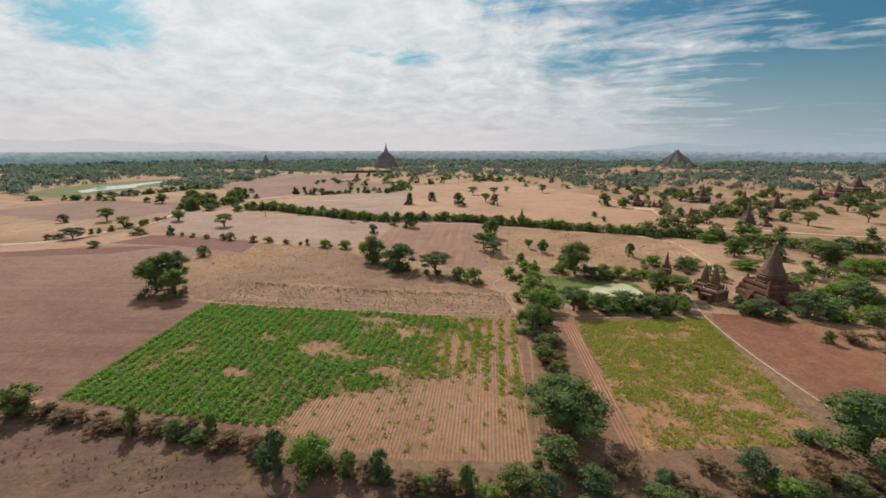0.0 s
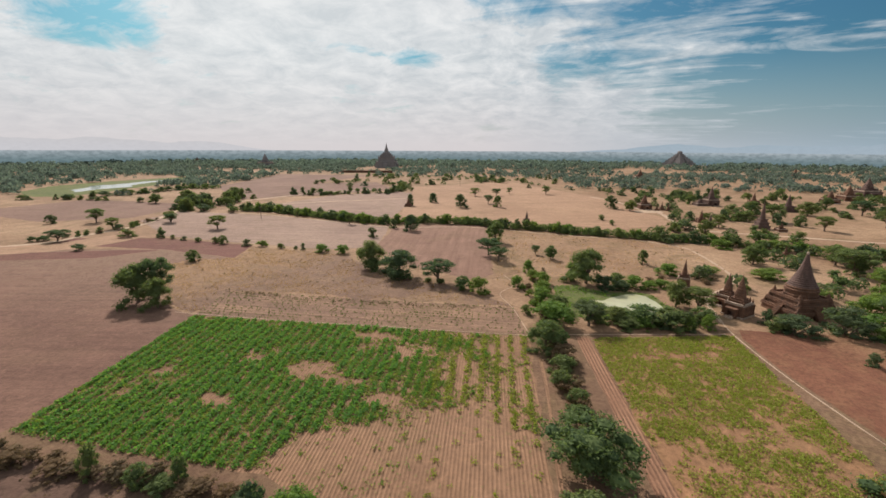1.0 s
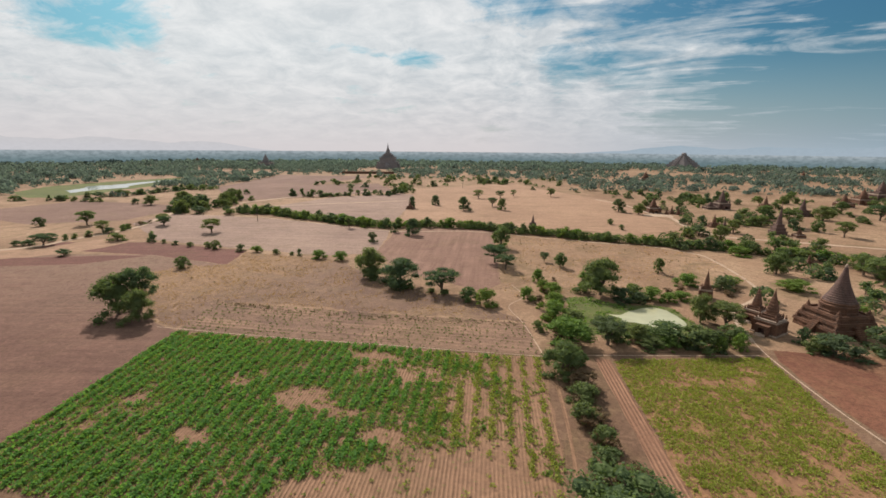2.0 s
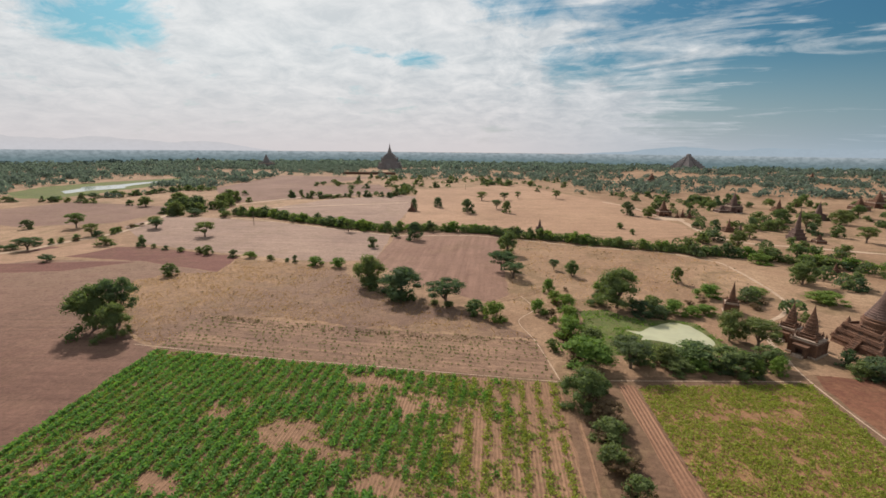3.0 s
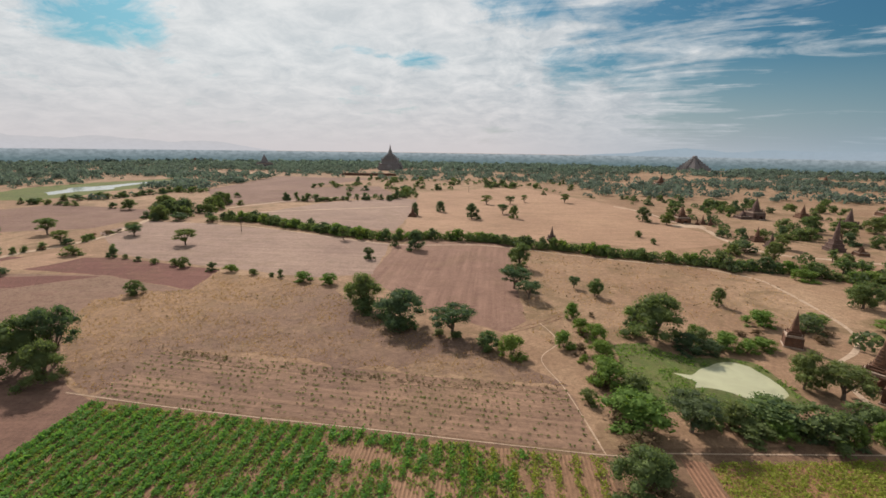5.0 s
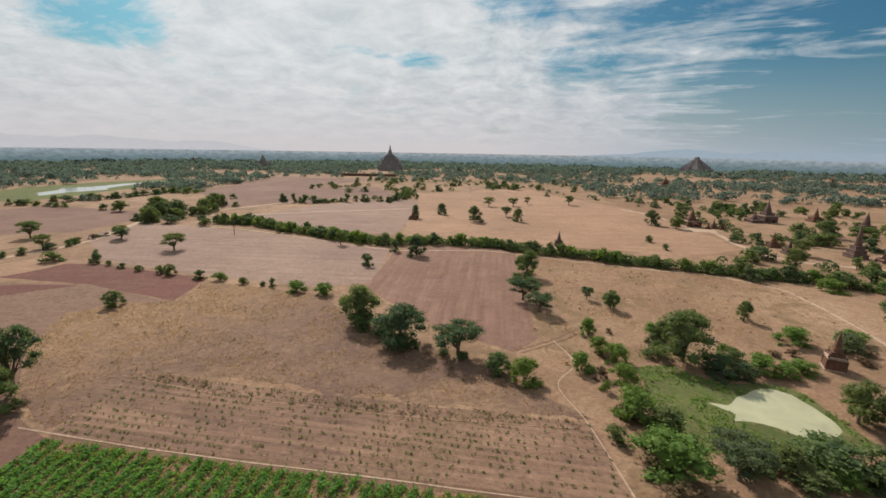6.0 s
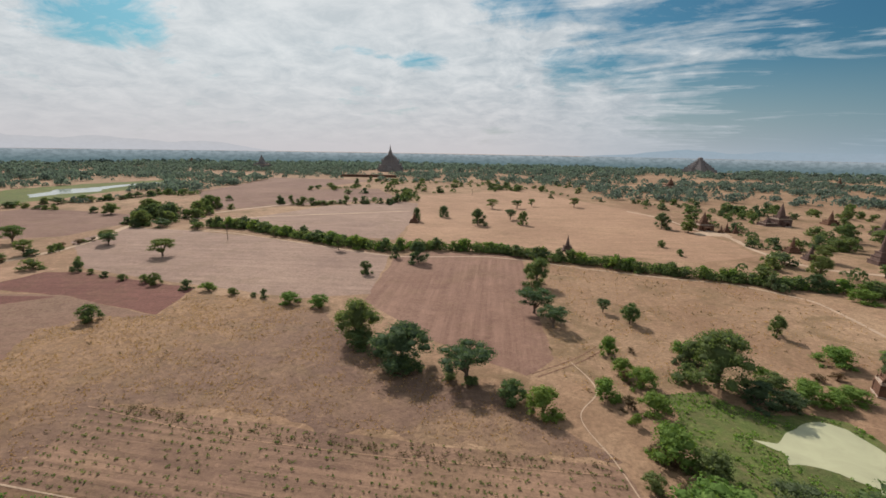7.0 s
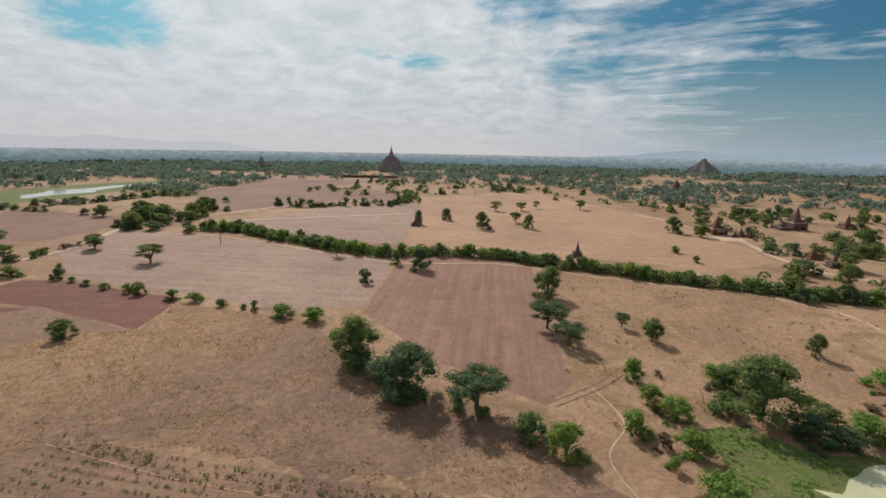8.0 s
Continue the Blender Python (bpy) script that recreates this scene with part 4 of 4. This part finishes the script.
def temple(x, y, wide, high, turned=0.0, porch=True, mat=None, label="old red brick temple with a tapering tower", body=0.28):
    """A square hall with an arched porch, stepped roof terraces and a tapering tower with a finial."""
    mat = mat or M_BRICK
    root = new("temple")
    root.matrix_basis = pose(x, y, 0, 0, 0, turned)
    hw, zb = wide / 2, high * body
    bm = bmesh.new()
    box(bm, 0, 0, -0.2, high * 0.03, hw * 1.12, hw * 1.12)
    part("plinth", bm, M_PLASTER, root, "pale stuccoed plinth")
    bm = bmesh.new()
    box(bm, 0, 0, high * 0.03, zb * 0.9, hw, hw, wide * 0.012)
    hall = part("hall", bm, mat, root)
    for sx in (-1, 1):
        for sy in (-1, 1):
            bm = bmesh.new()
            box(bm, sx * hw * 0.95, sy * hw * 0.95, high * 0.03, zb * 0.9, hw * 0.09, hw * 0.09)
            part("pilaster", bm, mat, hall)
    bm = bmesh.new()
    box(bm, 0, 0, zb * 0.90, zb, hw * 1.05, hw * 1.05)
    part("cornice", bm, mat, hall)
    z, q = zb, hw * 0.98
    for i in range(3):
        bm = bmesh.new()
        dz = high * 0.05
        box(bm, 0, 0, z, z + dz * 0.75, q * 0.96, q * 0.96, wide * 0.01)
        box(bm, 0, 0, z + dz * 0.75, z + dz, q, q)
        step = part("roof_terrace", bm, M_PLASTER if i == 0 else mat, root, "pale weathered roof edge" if i == 0 else "")
        if i < 2:
            for sx in (-1, 1):
                for sy in (-1, 1):
                    bm = bmesh.new()
                    lathe(bm, [(wide * 0.045, z + dz), (wide * 0.05, z + dz * 1.6), (wide * 0.02, z + dz * 2.0), (wide * 0.004, z + dz * 2.9)], sx * q * 0.86, sy * q * 0.86, 8)
                    part("pinnacle", bm, mat, step)
        z += dz
        q *= 0.77
    bm = bmesh.new()
    t = high * 0.82
    shape = []
    for i in range(7):
        u = i / 6
        r = q * (1.04 - 0.74 * u ** 1.35)
        shape += [(r, z + (t - z) * u), (r * 1.05, z + (t - z) * (u + 0.05)), (r * 0.97, z + (t - z) * (u + 0.06))] if i < 6 else [(r, t)]
    lathe(bm, shape, sides=24, square=4)
    tower = part("tower", bm, mat, root)
    bm = bmesh.new()
    lathe(bm, spire_profile(q * 0.33, t, high, 5), sides=12)
    part("finial", bm, mat, tower)
    if porch:
        bm = bmesh.new()
        px, ph = hw * 0.5, zb * 0.82
        for s in (-1, 1):
            box(bm, s * px * 0.78, -hw - wide * 0.13, -0.1, ph * 0.72, px * 0.24, wide * 0.15)
        box(bm, 0, -hw - wide * 0.13, ph * 0.72, ph * 0.92, px * 1.03, wide * 0.155)
        box(bm, 0, -hw - wide * 0.13, ph * 0.92, ph, px * 1.12, wide * 0.17)
        part("porch", bm, mat, root)
        bm = bmesh.new()
        for k in range(3):
            box(bm, 0, -hw - wide * (0.30 + 0.05 * (2 - k)), -0.1, 0.16 * (k + 1), px * 0.8, wide * 0.05)
        part("steps", bm, M_PLASTER, root, "pale stuccoed steps")
        bm = bmesh.new()
        # a thin dark panel on the wall stands for the doorway's shade
        box(bm, 0, -hw + 0.02, high * 0.03, ph * 0.68, px * 0.5, 0.05)
        part("doorway", bm, M_BRICK_DARK, hall, "flat dark panel for the shade in a doorway")
    return tagged(root, label, "temple", "temples on the plain")


def great_temple(x, y, wide, high, turned):
    """A broad hall, receding terraces with corner pinnacles and a slender tower."""
    root = new("temple")
    root.matrix_basis = pose(x, y, 0, 0, 0, turned)
    for z0, z1, q in ((-1, 0.24, 0.42), (0.24, 0.41, 0.33), (0.41, 0.46, 0.25), (0.46, 0.51, 0.195), (0.51, 0.55, 0.145)):
        bm = bmesh.new()
        z0, z1 = max(z0, -0.02) * high, z1 * high
        box(bm, 0, 0, z0, z1 - 1.2, wide * q, wide * q, wide * 0.012)
        box(bm, 0, 0, z1 - 1.2, z1, wide * (q + 0.005), wide * (q + 0.005))
        step = part("terrace", bm, M_HAZE_GREY, root)
        for sx in (-1, 1):
            for sy in (-1, 1):
                bm = bmesh.new()
                lathe(bm, [(1.6, z1), (1.7, z1 + 1.4), (0.7, z1 + 2.2), (0.1, z1 + 4.0)], sx * wide * (q - 0.03), sy * wide * (q - 0.03), 8)
                part("pinnacle", bm, M_HAZE_GREY, step)
    for a in (0, 90, 180, 270):
        bm = bmesh.new()
        box(bm, 0, -wide * 0.45, -1, high * 0.16, wide * 0.13, wide * 0.06, 0.6)
        box(bm, 0, -wide * 0.44, high * 0.16, high * 0.21, wide * 0.09, wide * 0.04, 1.5)
        bmesh.ops.transform(bm, matrix=Matrix.Rotation(radians(a), 4, "Z"), verts=bm.verts)
        part("porch", bm, M_HAZE_GREY, root)
    bm = bmesh.new()
    lathe(bm, [(wide * r, high * z) for r, z in ((0.092, 0.55), (0.088, 0.62), (0.078, 0.69), (0.056, 0.75), (0.036, 0.79))], sides=24, square=4)
    tower = part("tower", bm, M_HAZE_GREY, root)
    bm = bmesh.new()
    lathe(bm, spire_profile(wide * 0.036, high * 0.79, high, 6), sides=12)
    part("finial", bm, M_HAZE_GREY, tower)
    return tagged(root, "huge haze-grey temple with a tall pointed tower", "temple", "temples on the plain")




def bell_stupa(x, y, wide, high, turned, label):
    """Three broad square terraces with corner pinnacles and stairs under a bulging ringed bell."""
    root = new("stupa")
    root.matrix_basis = pose(x, y, 0, 0, 0, turned)
    z, hw, h = -0.2, wide / 2, high * 0.095
    for i in range(3):
        top = (i + 1) * h
        bm = bmesh.new()
        box(bm, 0, 0, z, top - 0.35, hw, hw, 0.12)
        box(bm, 0, 0, top - 0.35, top, hw + 0.14, hw + 0.14)
        step = part("terrace", bm, M_BRICK, root)
        for sx, sy in ((1, 0), (-1, 0), (0, 1), (0, -1)):
            bm = bmesh.new()
            lean, ex, ey = hw - 0.12, 0.16 if sx else hw, 0.16 if sy else hw
            box(bm, sx * lean, sy * lean, top, top + 0.4, ex - (0.0 if sx else 0.34), ey)
            part("parapet", bm, M_BRICK, step, "worn brick parapet")
        for sx in (-1, 1):
            for sy in (-1, 1):
                bm = bmesh.new()
                lathe(bm, [(0.55, top), (0.6, top + 0.5), (0.4, top + 0.8), (0.36, top + 1.1), (0.12, top + 1.5), (0.03, top + 1.9)], sx * (hw - 0.55), sy * (hw - 0.55), 8)
                part("pinnacle", bm, M_BRICK, step)
        z, hw = top, hw - wide * 0.05
    r = hw * 0.88
    for share in (1.12, 1.06):
        bm = bmesh.new()
        lathe(bm, [(r * share, z), (r * share, z + 0.55), (r * share * 1.03, z + 0.6), (r * share * 1.03, z + 0.75)], sides=8)
        part("octagon_terrace", bm, M_BRICK, root)
        z += 0.75
    bm = bmesh.new()
    lathe(bm, [(r * 1.08, z), (r * 1.1, z + 0.5), (r * 1.0, z + 0.6), (r * 1.02, z + 1.1), (r * 0.95, z + 1.2)], sides=32)
    part("base_ring", bm, M_BRICK, root)
    span = high - z
    shape = []
    for i in range(16):
        u = i / 16
        q = r * (0.95 - 1.30 * u + 0.45 * u * u)
        at = z + 1.2 + (span - 2.1) * u
        shape += [(q, at), (q, at + span * 0.022), (q * 0.93, at + span * 0.03), (q * 0.93, at + span * 0.048)]
    bm = bmesh.new()
    lathe(bm, shape + [(r * 0.09, high - 0.75)], sides=32)
    bell = part("bell", bm, M_BRICK_DARK, root, "bulging ringed brick bell")
    bm = bmesh.new()
    lathe(bm, [(0.2, high - 0.8), (0.34, high - 0.55), (0.3, high - 0.25), (0.08, high)], sides=12)
    part("bud", bm, M_PLASTER, bell, "pale stucco bud")
    for a in (180, 270):
        bm = bmesh.new()
        n, low = 12, 3 * h
        for k in range(n):
            d = wide / 2 + 1.6 - (wide * 0.2 + 1.6) * k / n
            box(bm, d - 0.6, 0, -0.2, low * (k + 1) / n * 0.98, 0.75, 0.8)
        bmesh.ops.transform(bm, matrix=Matrix.Rotation(radians(a), 4, "Z"), verts=bm.verts)
        part("stair", bm, M_BRICK, root, "steep worn brick stair")
    return tagged(root, label, "stupa", "temples on the plain")


bell_stupa(72.6, 127.3, 10.8, 15.8, 14, "large weathered brick stupa with a bulging ringed bell on terraces")
temple(56.8, 123.5, 4.9, 10.5, -52, label="red brick temple with a pale porch beside a path")
temple(57.5, 131, 4.0, 8.8, -52, label="small red brick temple with pale stucco terraces")
temple(52.6, 147, 3.2, 8.3, -20, porch=False, body=0.28, label="small dark brick shrine with a pointed tower")
temple(93, 328, 7.6, 10.4, 5, label="red brick temple in a walled court")
for x, y, h in ((103, 323, 6), (106, 320, 5.5), (99, 320, 4.5), (85, 326, 4)):
    stupa(x, y, h * 0.55, h, 0, 3, stair=False, relics=False, label="small red brick stupa beside a temple court")
temple(147, 356, 8, 14, 10, mat=M_BRICK_DARK, label="dark brick temple with a tall tower")
temple(139, 354, 7, 5.5, 10, mat=M_BRICK_DARK, porch=False, label="low ruined dark brick hall")
stupa(182, 368, 7.5, 9, 0, 3, False, label="pointed brick stupa among trees")
stupa(184, 330, 9, 11.5, 0, 4, False, mat=M_BRICK_DARK, label="dark pointed brick stupa among trees")
stupa(131, 258, 6.0, 15, 0, 3, False, mat=M_BRICK_DARK, relics=False, label="tall dark brick tower with a pointed spire")
stupa(108, 274, 5, 7.2, 0, 3, False, label="small pointed brick stupa beside a track")
stupa(107, 260, 4.6, 6.6, 0, 3, False, mat=M_BRICK_DARK, label="small dark pointed brick stupa beside a track")
stupa(122, 234, 3, 3.6, 0, 3, False, relics=False, label="tiny ruined brick stupa")
stupa(107, 194, 2.8, 3.9, 0, 3, False, relics=False, label="tiny ruined brick stupa")
temple(136, 250, 4, 4.5, 0, porch=False, label="low red brick ruin beside a tower")
temple(246, 388, 9, 10, 0, label="red brick temple among trees")
temple(172, 622, 14, 14, 0, label="red brick temple above the woods")
temple(409, 715, 10, 14, 0, label="far brick temple above the woods")
temple(312, 446, 14, 17, 0, mat=M_BRICK_DARK, label="tall brick temple among trees")
temple(272, 408, 11, 13, 0, label="brick temple among trees")
stupa(11, 256, 4.2, 6.8, 0, 3, False, mat=M_BRICK_DARK, label="small dark ruined stupa grown over with bushes")
stupa(-67.5, 313, 5, 6.5, 0, 3, False, label="small ruined brick stupa beside a tree")
great_temple(-235, 890, 46, 49.5, 8)
temple(-482, 871, 24, 27, 8, mat=M_HAZE_GREY, label="large haze-grey temple above far woods")
stupa(-715, 985, 30, 15, 8, 4, False, label="far brick pyramid above woods")


def pyramid(x, y, wide, high, turned):
    root = new("pyramid_temple")
    root.matrix_basis = pose(x, y, 0, 0, 0, turned)
    z = -1.0
    for share, top in ((1.0, 0.18), (0.83, 0.34), (0.66, 0.48), (0.50, 0.60), (0.37, 0.71), (0.27, 0.80)):
        bm = bmesh.new()
        q = wide / 2 * share
        box(bm, 0, 0, z, top * high, q, q, q * 0.05)
        for sx, sy in ((1, 0), (-1, 0), (0, 1), (0, -1)):
            box(bm, sx * q, sy * q, z, top * high - 0.6, q * 0.2, q * 0.2)
        part("terrace", bm, M_HAZE_GREY, root)
        z = top * high
    bm = bmesh.new()
    q = wide / 2 * 0.2
    lathe(bm, [(q, z), (q * 0.95, z + high * 0.12), (q * 0.6, z + high * 0.19), (q * 0.2, high)], sides=16, square=4)
    part("stump", bm, M_HAZE_GREY, root)
    return tagged(root, "massive stepped haze-grey pyramid temple rising from woods", "temple", "temples on the plain")


pyramid(421, 1190, 54, 34, 30)


def house(x, y, wide, deep, high, turned, roof_mat, label):
    """A small house with a gabled roof, a door and windows."""
    root = new("house")
    root.matrix_basis = pose(x, y, 0, 0, 0, turned)
    eaves = high * 0.6
    bm = bmesh.new()
    box(bm, 0, 0, -0.2, eaves, wide / 2, deep / 2)
    part("wall", bm, M_PLASTER, root)
    bm = bmesh.new()
    v = [bm.verts.new(p) for p in ((-wide * 0.55, -deep * 0.6, eaves), (wide * 0.55, -deep * 0.6, eaves), (wide * 0.55, deep * 0.6, eaves), (-wide * 0.55, deep * 0.6, eaves), (-wide * 0.55, 0, high), (wide * 0.55, 0, high))]
    for f in ((0, 1, 5, 4), (2, 3, 4, 5), (0, 4, 3), (1, 2, 5), (3, 2, 1, 0)):
        bm.faces.new([v[i] for i in f])
    part("roof", bm, roof_mat, root)
    for k, name in ((-0.3, "window"), (0.0, "door"), (0.3, "window")):
        bm = bmesh.new()
        box(bm, wide * k, -deep / 2 - 0.02, 0.0 if name == "door" else eaves * 0.4, eaves * 0.75, wide * 0.06, 0.05)
        part(name, bm, M_BRICK_DARK, root)
    return tagged(root, label, "house", "far houses")


for x, y, a, b in ((-166, 840, 9, 5), (-110, 806, 8, 4.5), (-13, 912, 15, 5), (27, 788, 15, 5), (-370, 858, 10, 5), (165, 1150, 16, 6), (441, 806, 11, 5), (525, 1050, 10, 5), (630, 990, 8, 5), (340, 728, 20, 4.5)):
    house(x, y, a, 6, b, 8, M_PATH if a > 9 else M_PLASTER, "small far pale-walled house among trees")

def utility_pole(x, y, high):
    """A plain pole with a cross-arm and insulators."""
    root = new("utility_pole")
    root.matrix_basis = pose(x, y, 0, 0, 0, 20)
    bm = bmesh.new()
    lathe(bm, [(0.16, -0.3), (0.14, high * 0.5), (0.10, high)], sides=10)
    part("pole", bm, M_BARK, root)
    bm = bmesh.new()
    box(bm, 0, 0, high - 0.7, high - 0.52, 0.9, 0.07)
    arm = part("crossarm", bm, M_BARK, root)
    for k in (-0.75, 0.0, 0.75):
        bm = bmesh.new()
        lathe(bm, [(0.05, high - 0.53), (0.08, high - 0.44), (0.05, high - 0.3)], k, 0, 8)
        part("insulator", bm, M_HAZE_GREY, arm)
    return tagged(root, "thin grey wooden utility pole in a stubble field", "pole")


utility_pole(-138.9, 245.8, 7)
utility_pole(-48, 481, 6)

bm = bmesh.new()
box(bm, 0, 0, -0.3, 3.2, 40, 0.8)
box(bm, 0, 0, 3.2, 3.7, 40.2, 1.1)
enclosure = new("enclosure_wall")
enclosure.matrix_basis = pose(-218, 702, 0, 0, 0, 8)
part("wall", bm, M_BRICK, enclosure)
for k in range(-4, 5):
    bm = bmesh.new()
    box(bm, k * 10, -0.9, -0.3, 3.6, 0.8, 0.5)
    part("buttress", bm, M_BRICK, enclosure)
tagged(enclosure, "long low brick enclosure wall before a temple", "wall")


# ---- scattered trees of the plain and far woods ----
FIELDS = [[(-380, 320), (-430, 350), (-455, 420), (-405, 530), (-366, 490), (-340, 400), (-320, 325)], GREEN, STRIP, BEAN, RBROWN, RED, PLOUGH, LBROWN, FARL, PALEL, FAR2, TAN, FAR3, WILD, RIVER, OPEN, BANK, FAR4, [(74, 300), (104, 312), (98, 345), (70, 345)]]


def clear_of_fields(x, y):
    bad = np.zeros(np.shape(x), bool)
    for f in FIELDS:
        bad |= inside(x, y, f)
    return ~bad


s = np.random.default_rng(21)
x, y = s.uniform(60, 330, 1500), s.uniform(120, 470, 1500)
dense = patches(x, y, 0.014, 30.0) + 0.5 * patches(x, y, 0.05, 31.0)
k = clear_of_fields(x, y) & (dense + s.uniform(-0.35, 0.3, 1500) > 0.12) & (x < 60 + y * 0.75) & (np.hypot(x - 79, y - 128) > 14) & (np.hypot(x - 147, y - 350) > 15) & (np.hypot(x - 93, y - 322) > 14)
px, py = x[k], y[k]
for a, b in zip(px[:150], py[:150]):
    kind = "small"
    wide = plant_rng.uniform(4, 9)
    plant(kind, a, b, wide, wide * plant_rng.uniform(0.6, 0.9), "trees scattered over the plain")
shrub_x, shrub_y = px[150:], py[150:]
x, y = s.uniform(-300, 60, 900), s.uniform(400, 640, 900)
k = clear_of_fields(x, y) & (patches(x, y, 0.012, 33.0) + s.uniform(-0.4, 0.4, 900) > 0.1)
px, py = x[k], y[k]
for a, b in zip(px[:60], py[:60]):
    wide = plant_rng.uniform(4, 9)
    plant("small", a, b, wide, wide * plant_rng.uniform(0.6, 0.9), "trees scattered over the plain")
shrub_x, shrub_y = np.concatenate([shrub_x, px[60:]]), np.concatenate([shrub_y, py[60:]])


def woods(name, x, y, wide, per, seed, label, mat, spray=0.15):
    """Far trees: uneven clumps of leaf sprays over a short trunk of shade."""
    r = np.random.default_rng(seed)
    n = len(x)
    d = r.normal(size=(n * per, 3))
    d /= np.linalg.norm(d, axis=1, keepdims=True)
    d[:, 2] = np.abs(d[:, 2]) * 0.9 - 0.15
    s = np.repeat(wide, per)
    hgt = np.repeat(wide * r.uniform(0.45, 0.75, n), per)
    c = np.stack([np.repeat(x, per) + d[:, 0] * s * 0.5, np.repeat(y, per) + d[:, 1] * s * 0.5, 0.22 * s + hgt * np.maximum(d[:, 2], -0.1)], 1)
    v, f = leaf_quads(c, 1.0, r, d, 1.2)
    v = (v.reshape(-1, 4, 3) - c[:, None]) * (s * spray)[:, None, None] + c[:, None]
    v[:, :, 2] = np.maximum(v[:, :, 2], 0.1)
    return tagged(mesh_object(name, v.reshape(-1, 3), f, mat), label, "woods", kind="stuff")


def wood_spots(count, y0, y1, seed, cut, edge=1.15):
    r = np.random.default_rng(seed)
    y = np.sqrt(r.uniform(y0 * y0, y1 * y1, count))
    x = (r.uniform(-edge, edge * 0.95, count) - 0.13) * y
    k = clear_of_fields(x, y) & (np.hypot(x + 225, (y - 850) * 0.7) > 55) & (np.hypot(x - 412, (y - 1120) * 0.45) > 55)
    k &= ~((x > -290) & (x < 60) & (y < 620)) & ~((x > 55) & (x < 330) & (y < 470)) & ~((x < -190) & (y < 330)) & (y > 300)
    x, y = x[k], y[k]
    keep = 1.3 * patches(x * 0.4, y, 0.014, seed) + 0.7 * patches(x, y, 0.03, seed + 1.0) + r.uniform(-0.25, 0.25, len(x)) > cut - 0.3 * (x < -230) + 0.12 * (x > 40)
    return x[keep], y[keep]


woods("shrubs", shrub_x, shrub_y, np.random.default_rng(6).uniform(2, 6, len(shrub_x)), 90, 45, "low green shrubs scattered over dry grassland", M_LEAF_DARK, 0.12)
line = []
for pts in (CENTRE_HEDGE, SECOND_HEDGE):
    for (ax, ay), (bx, by) in zip(pts, pts[1:]):
        for i in range(int(math.hypot(bx - ax, by - ay) / 0.8)):
            t = plant_rng.random()
            if ax > 75:
                break
            line.append((ax + (bx - ax) * t + plant_rng.uniform(-2, 2), ay + (by - ay) * t + plant_rng.uniform(-2.2, 2.2)))
line = np.array(line)
woods("hedge_growth", line[:, 0], line[:, 1], np.random.default_rng(8).uniform(2.5, 5.5, len(line)), 110, 46, "tangled green undergrowth of a long hedge", M_LEAF, 0.085)
x, y = wood_spots(7600, 300, 900, 41, 0.06)
woods("woods", x, y, np.random.default_rng(1).uniform(4, 12, len(x)), 50, 42, "hazy grey-green woodland of low trees on the plain", M_LEAF_HAZED, 0.15)
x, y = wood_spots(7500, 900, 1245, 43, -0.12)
woods("woods", x, y, np.random.default_rng(2).uniform(6, 15, len(x)), 24, 44, "far hazy grey-green woodland reaching to the horizon", M_LEAF_HAZED, 0.2)


# ---- backdrop of haze and hills ----
def backdrop(name, radius, a0, a1, base, top, color0, color1, label, seed, rough, grain=0.02, depth=0.1):
    """A far sheet on an arc, with an uneven top edge, that glows like hazy air."""
    m, n = material(name)
    at = n.add("ShaderNodeTexCoord").outputs["Object"]
    sep = n.add("ShaderNodeSeparateXYZ")
    n.link(at, sep.inputs[0])
    # haze is put into this glow, blending from color0 up to color1
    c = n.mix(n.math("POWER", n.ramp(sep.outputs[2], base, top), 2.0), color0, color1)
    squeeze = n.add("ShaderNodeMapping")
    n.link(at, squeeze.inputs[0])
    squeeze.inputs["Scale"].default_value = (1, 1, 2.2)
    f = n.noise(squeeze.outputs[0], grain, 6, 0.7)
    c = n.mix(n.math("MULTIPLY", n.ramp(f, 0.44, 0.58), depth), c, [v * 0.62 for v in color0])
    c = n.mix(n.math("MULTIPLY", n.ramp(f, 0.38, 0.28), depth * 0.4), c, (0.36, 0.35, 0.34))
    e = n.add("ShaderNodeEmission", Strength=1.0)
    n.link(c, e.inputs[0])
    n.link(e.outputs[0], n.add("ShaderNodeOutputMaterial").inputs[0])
    verts, faces = [], []
    k = 240
    for i in range(k + 1):
        a = radians(a0 + (a1 - a0) * i / k)
        h = top * (1 + rough * noise.fractal((i * 9.0 / k * (a1 - a0) / 60, seed, 0), 1.0, 2.0, 5)) * min(1, 6 * i / k, 6 * (k - i) / k)
        verts += [(radius * math.sin(a), radius * math.cos(a), base), (radius * math.sin(a), radius * math.cos(a), max(base + 1, h))]
        if i:
            faces.append((2 * i - 2, 2 * i, 2 * i + 1, 2 * i - 1))
    return tagged(mesh_object(name, verts, faces, m), label, "backdrop", kind="structure")


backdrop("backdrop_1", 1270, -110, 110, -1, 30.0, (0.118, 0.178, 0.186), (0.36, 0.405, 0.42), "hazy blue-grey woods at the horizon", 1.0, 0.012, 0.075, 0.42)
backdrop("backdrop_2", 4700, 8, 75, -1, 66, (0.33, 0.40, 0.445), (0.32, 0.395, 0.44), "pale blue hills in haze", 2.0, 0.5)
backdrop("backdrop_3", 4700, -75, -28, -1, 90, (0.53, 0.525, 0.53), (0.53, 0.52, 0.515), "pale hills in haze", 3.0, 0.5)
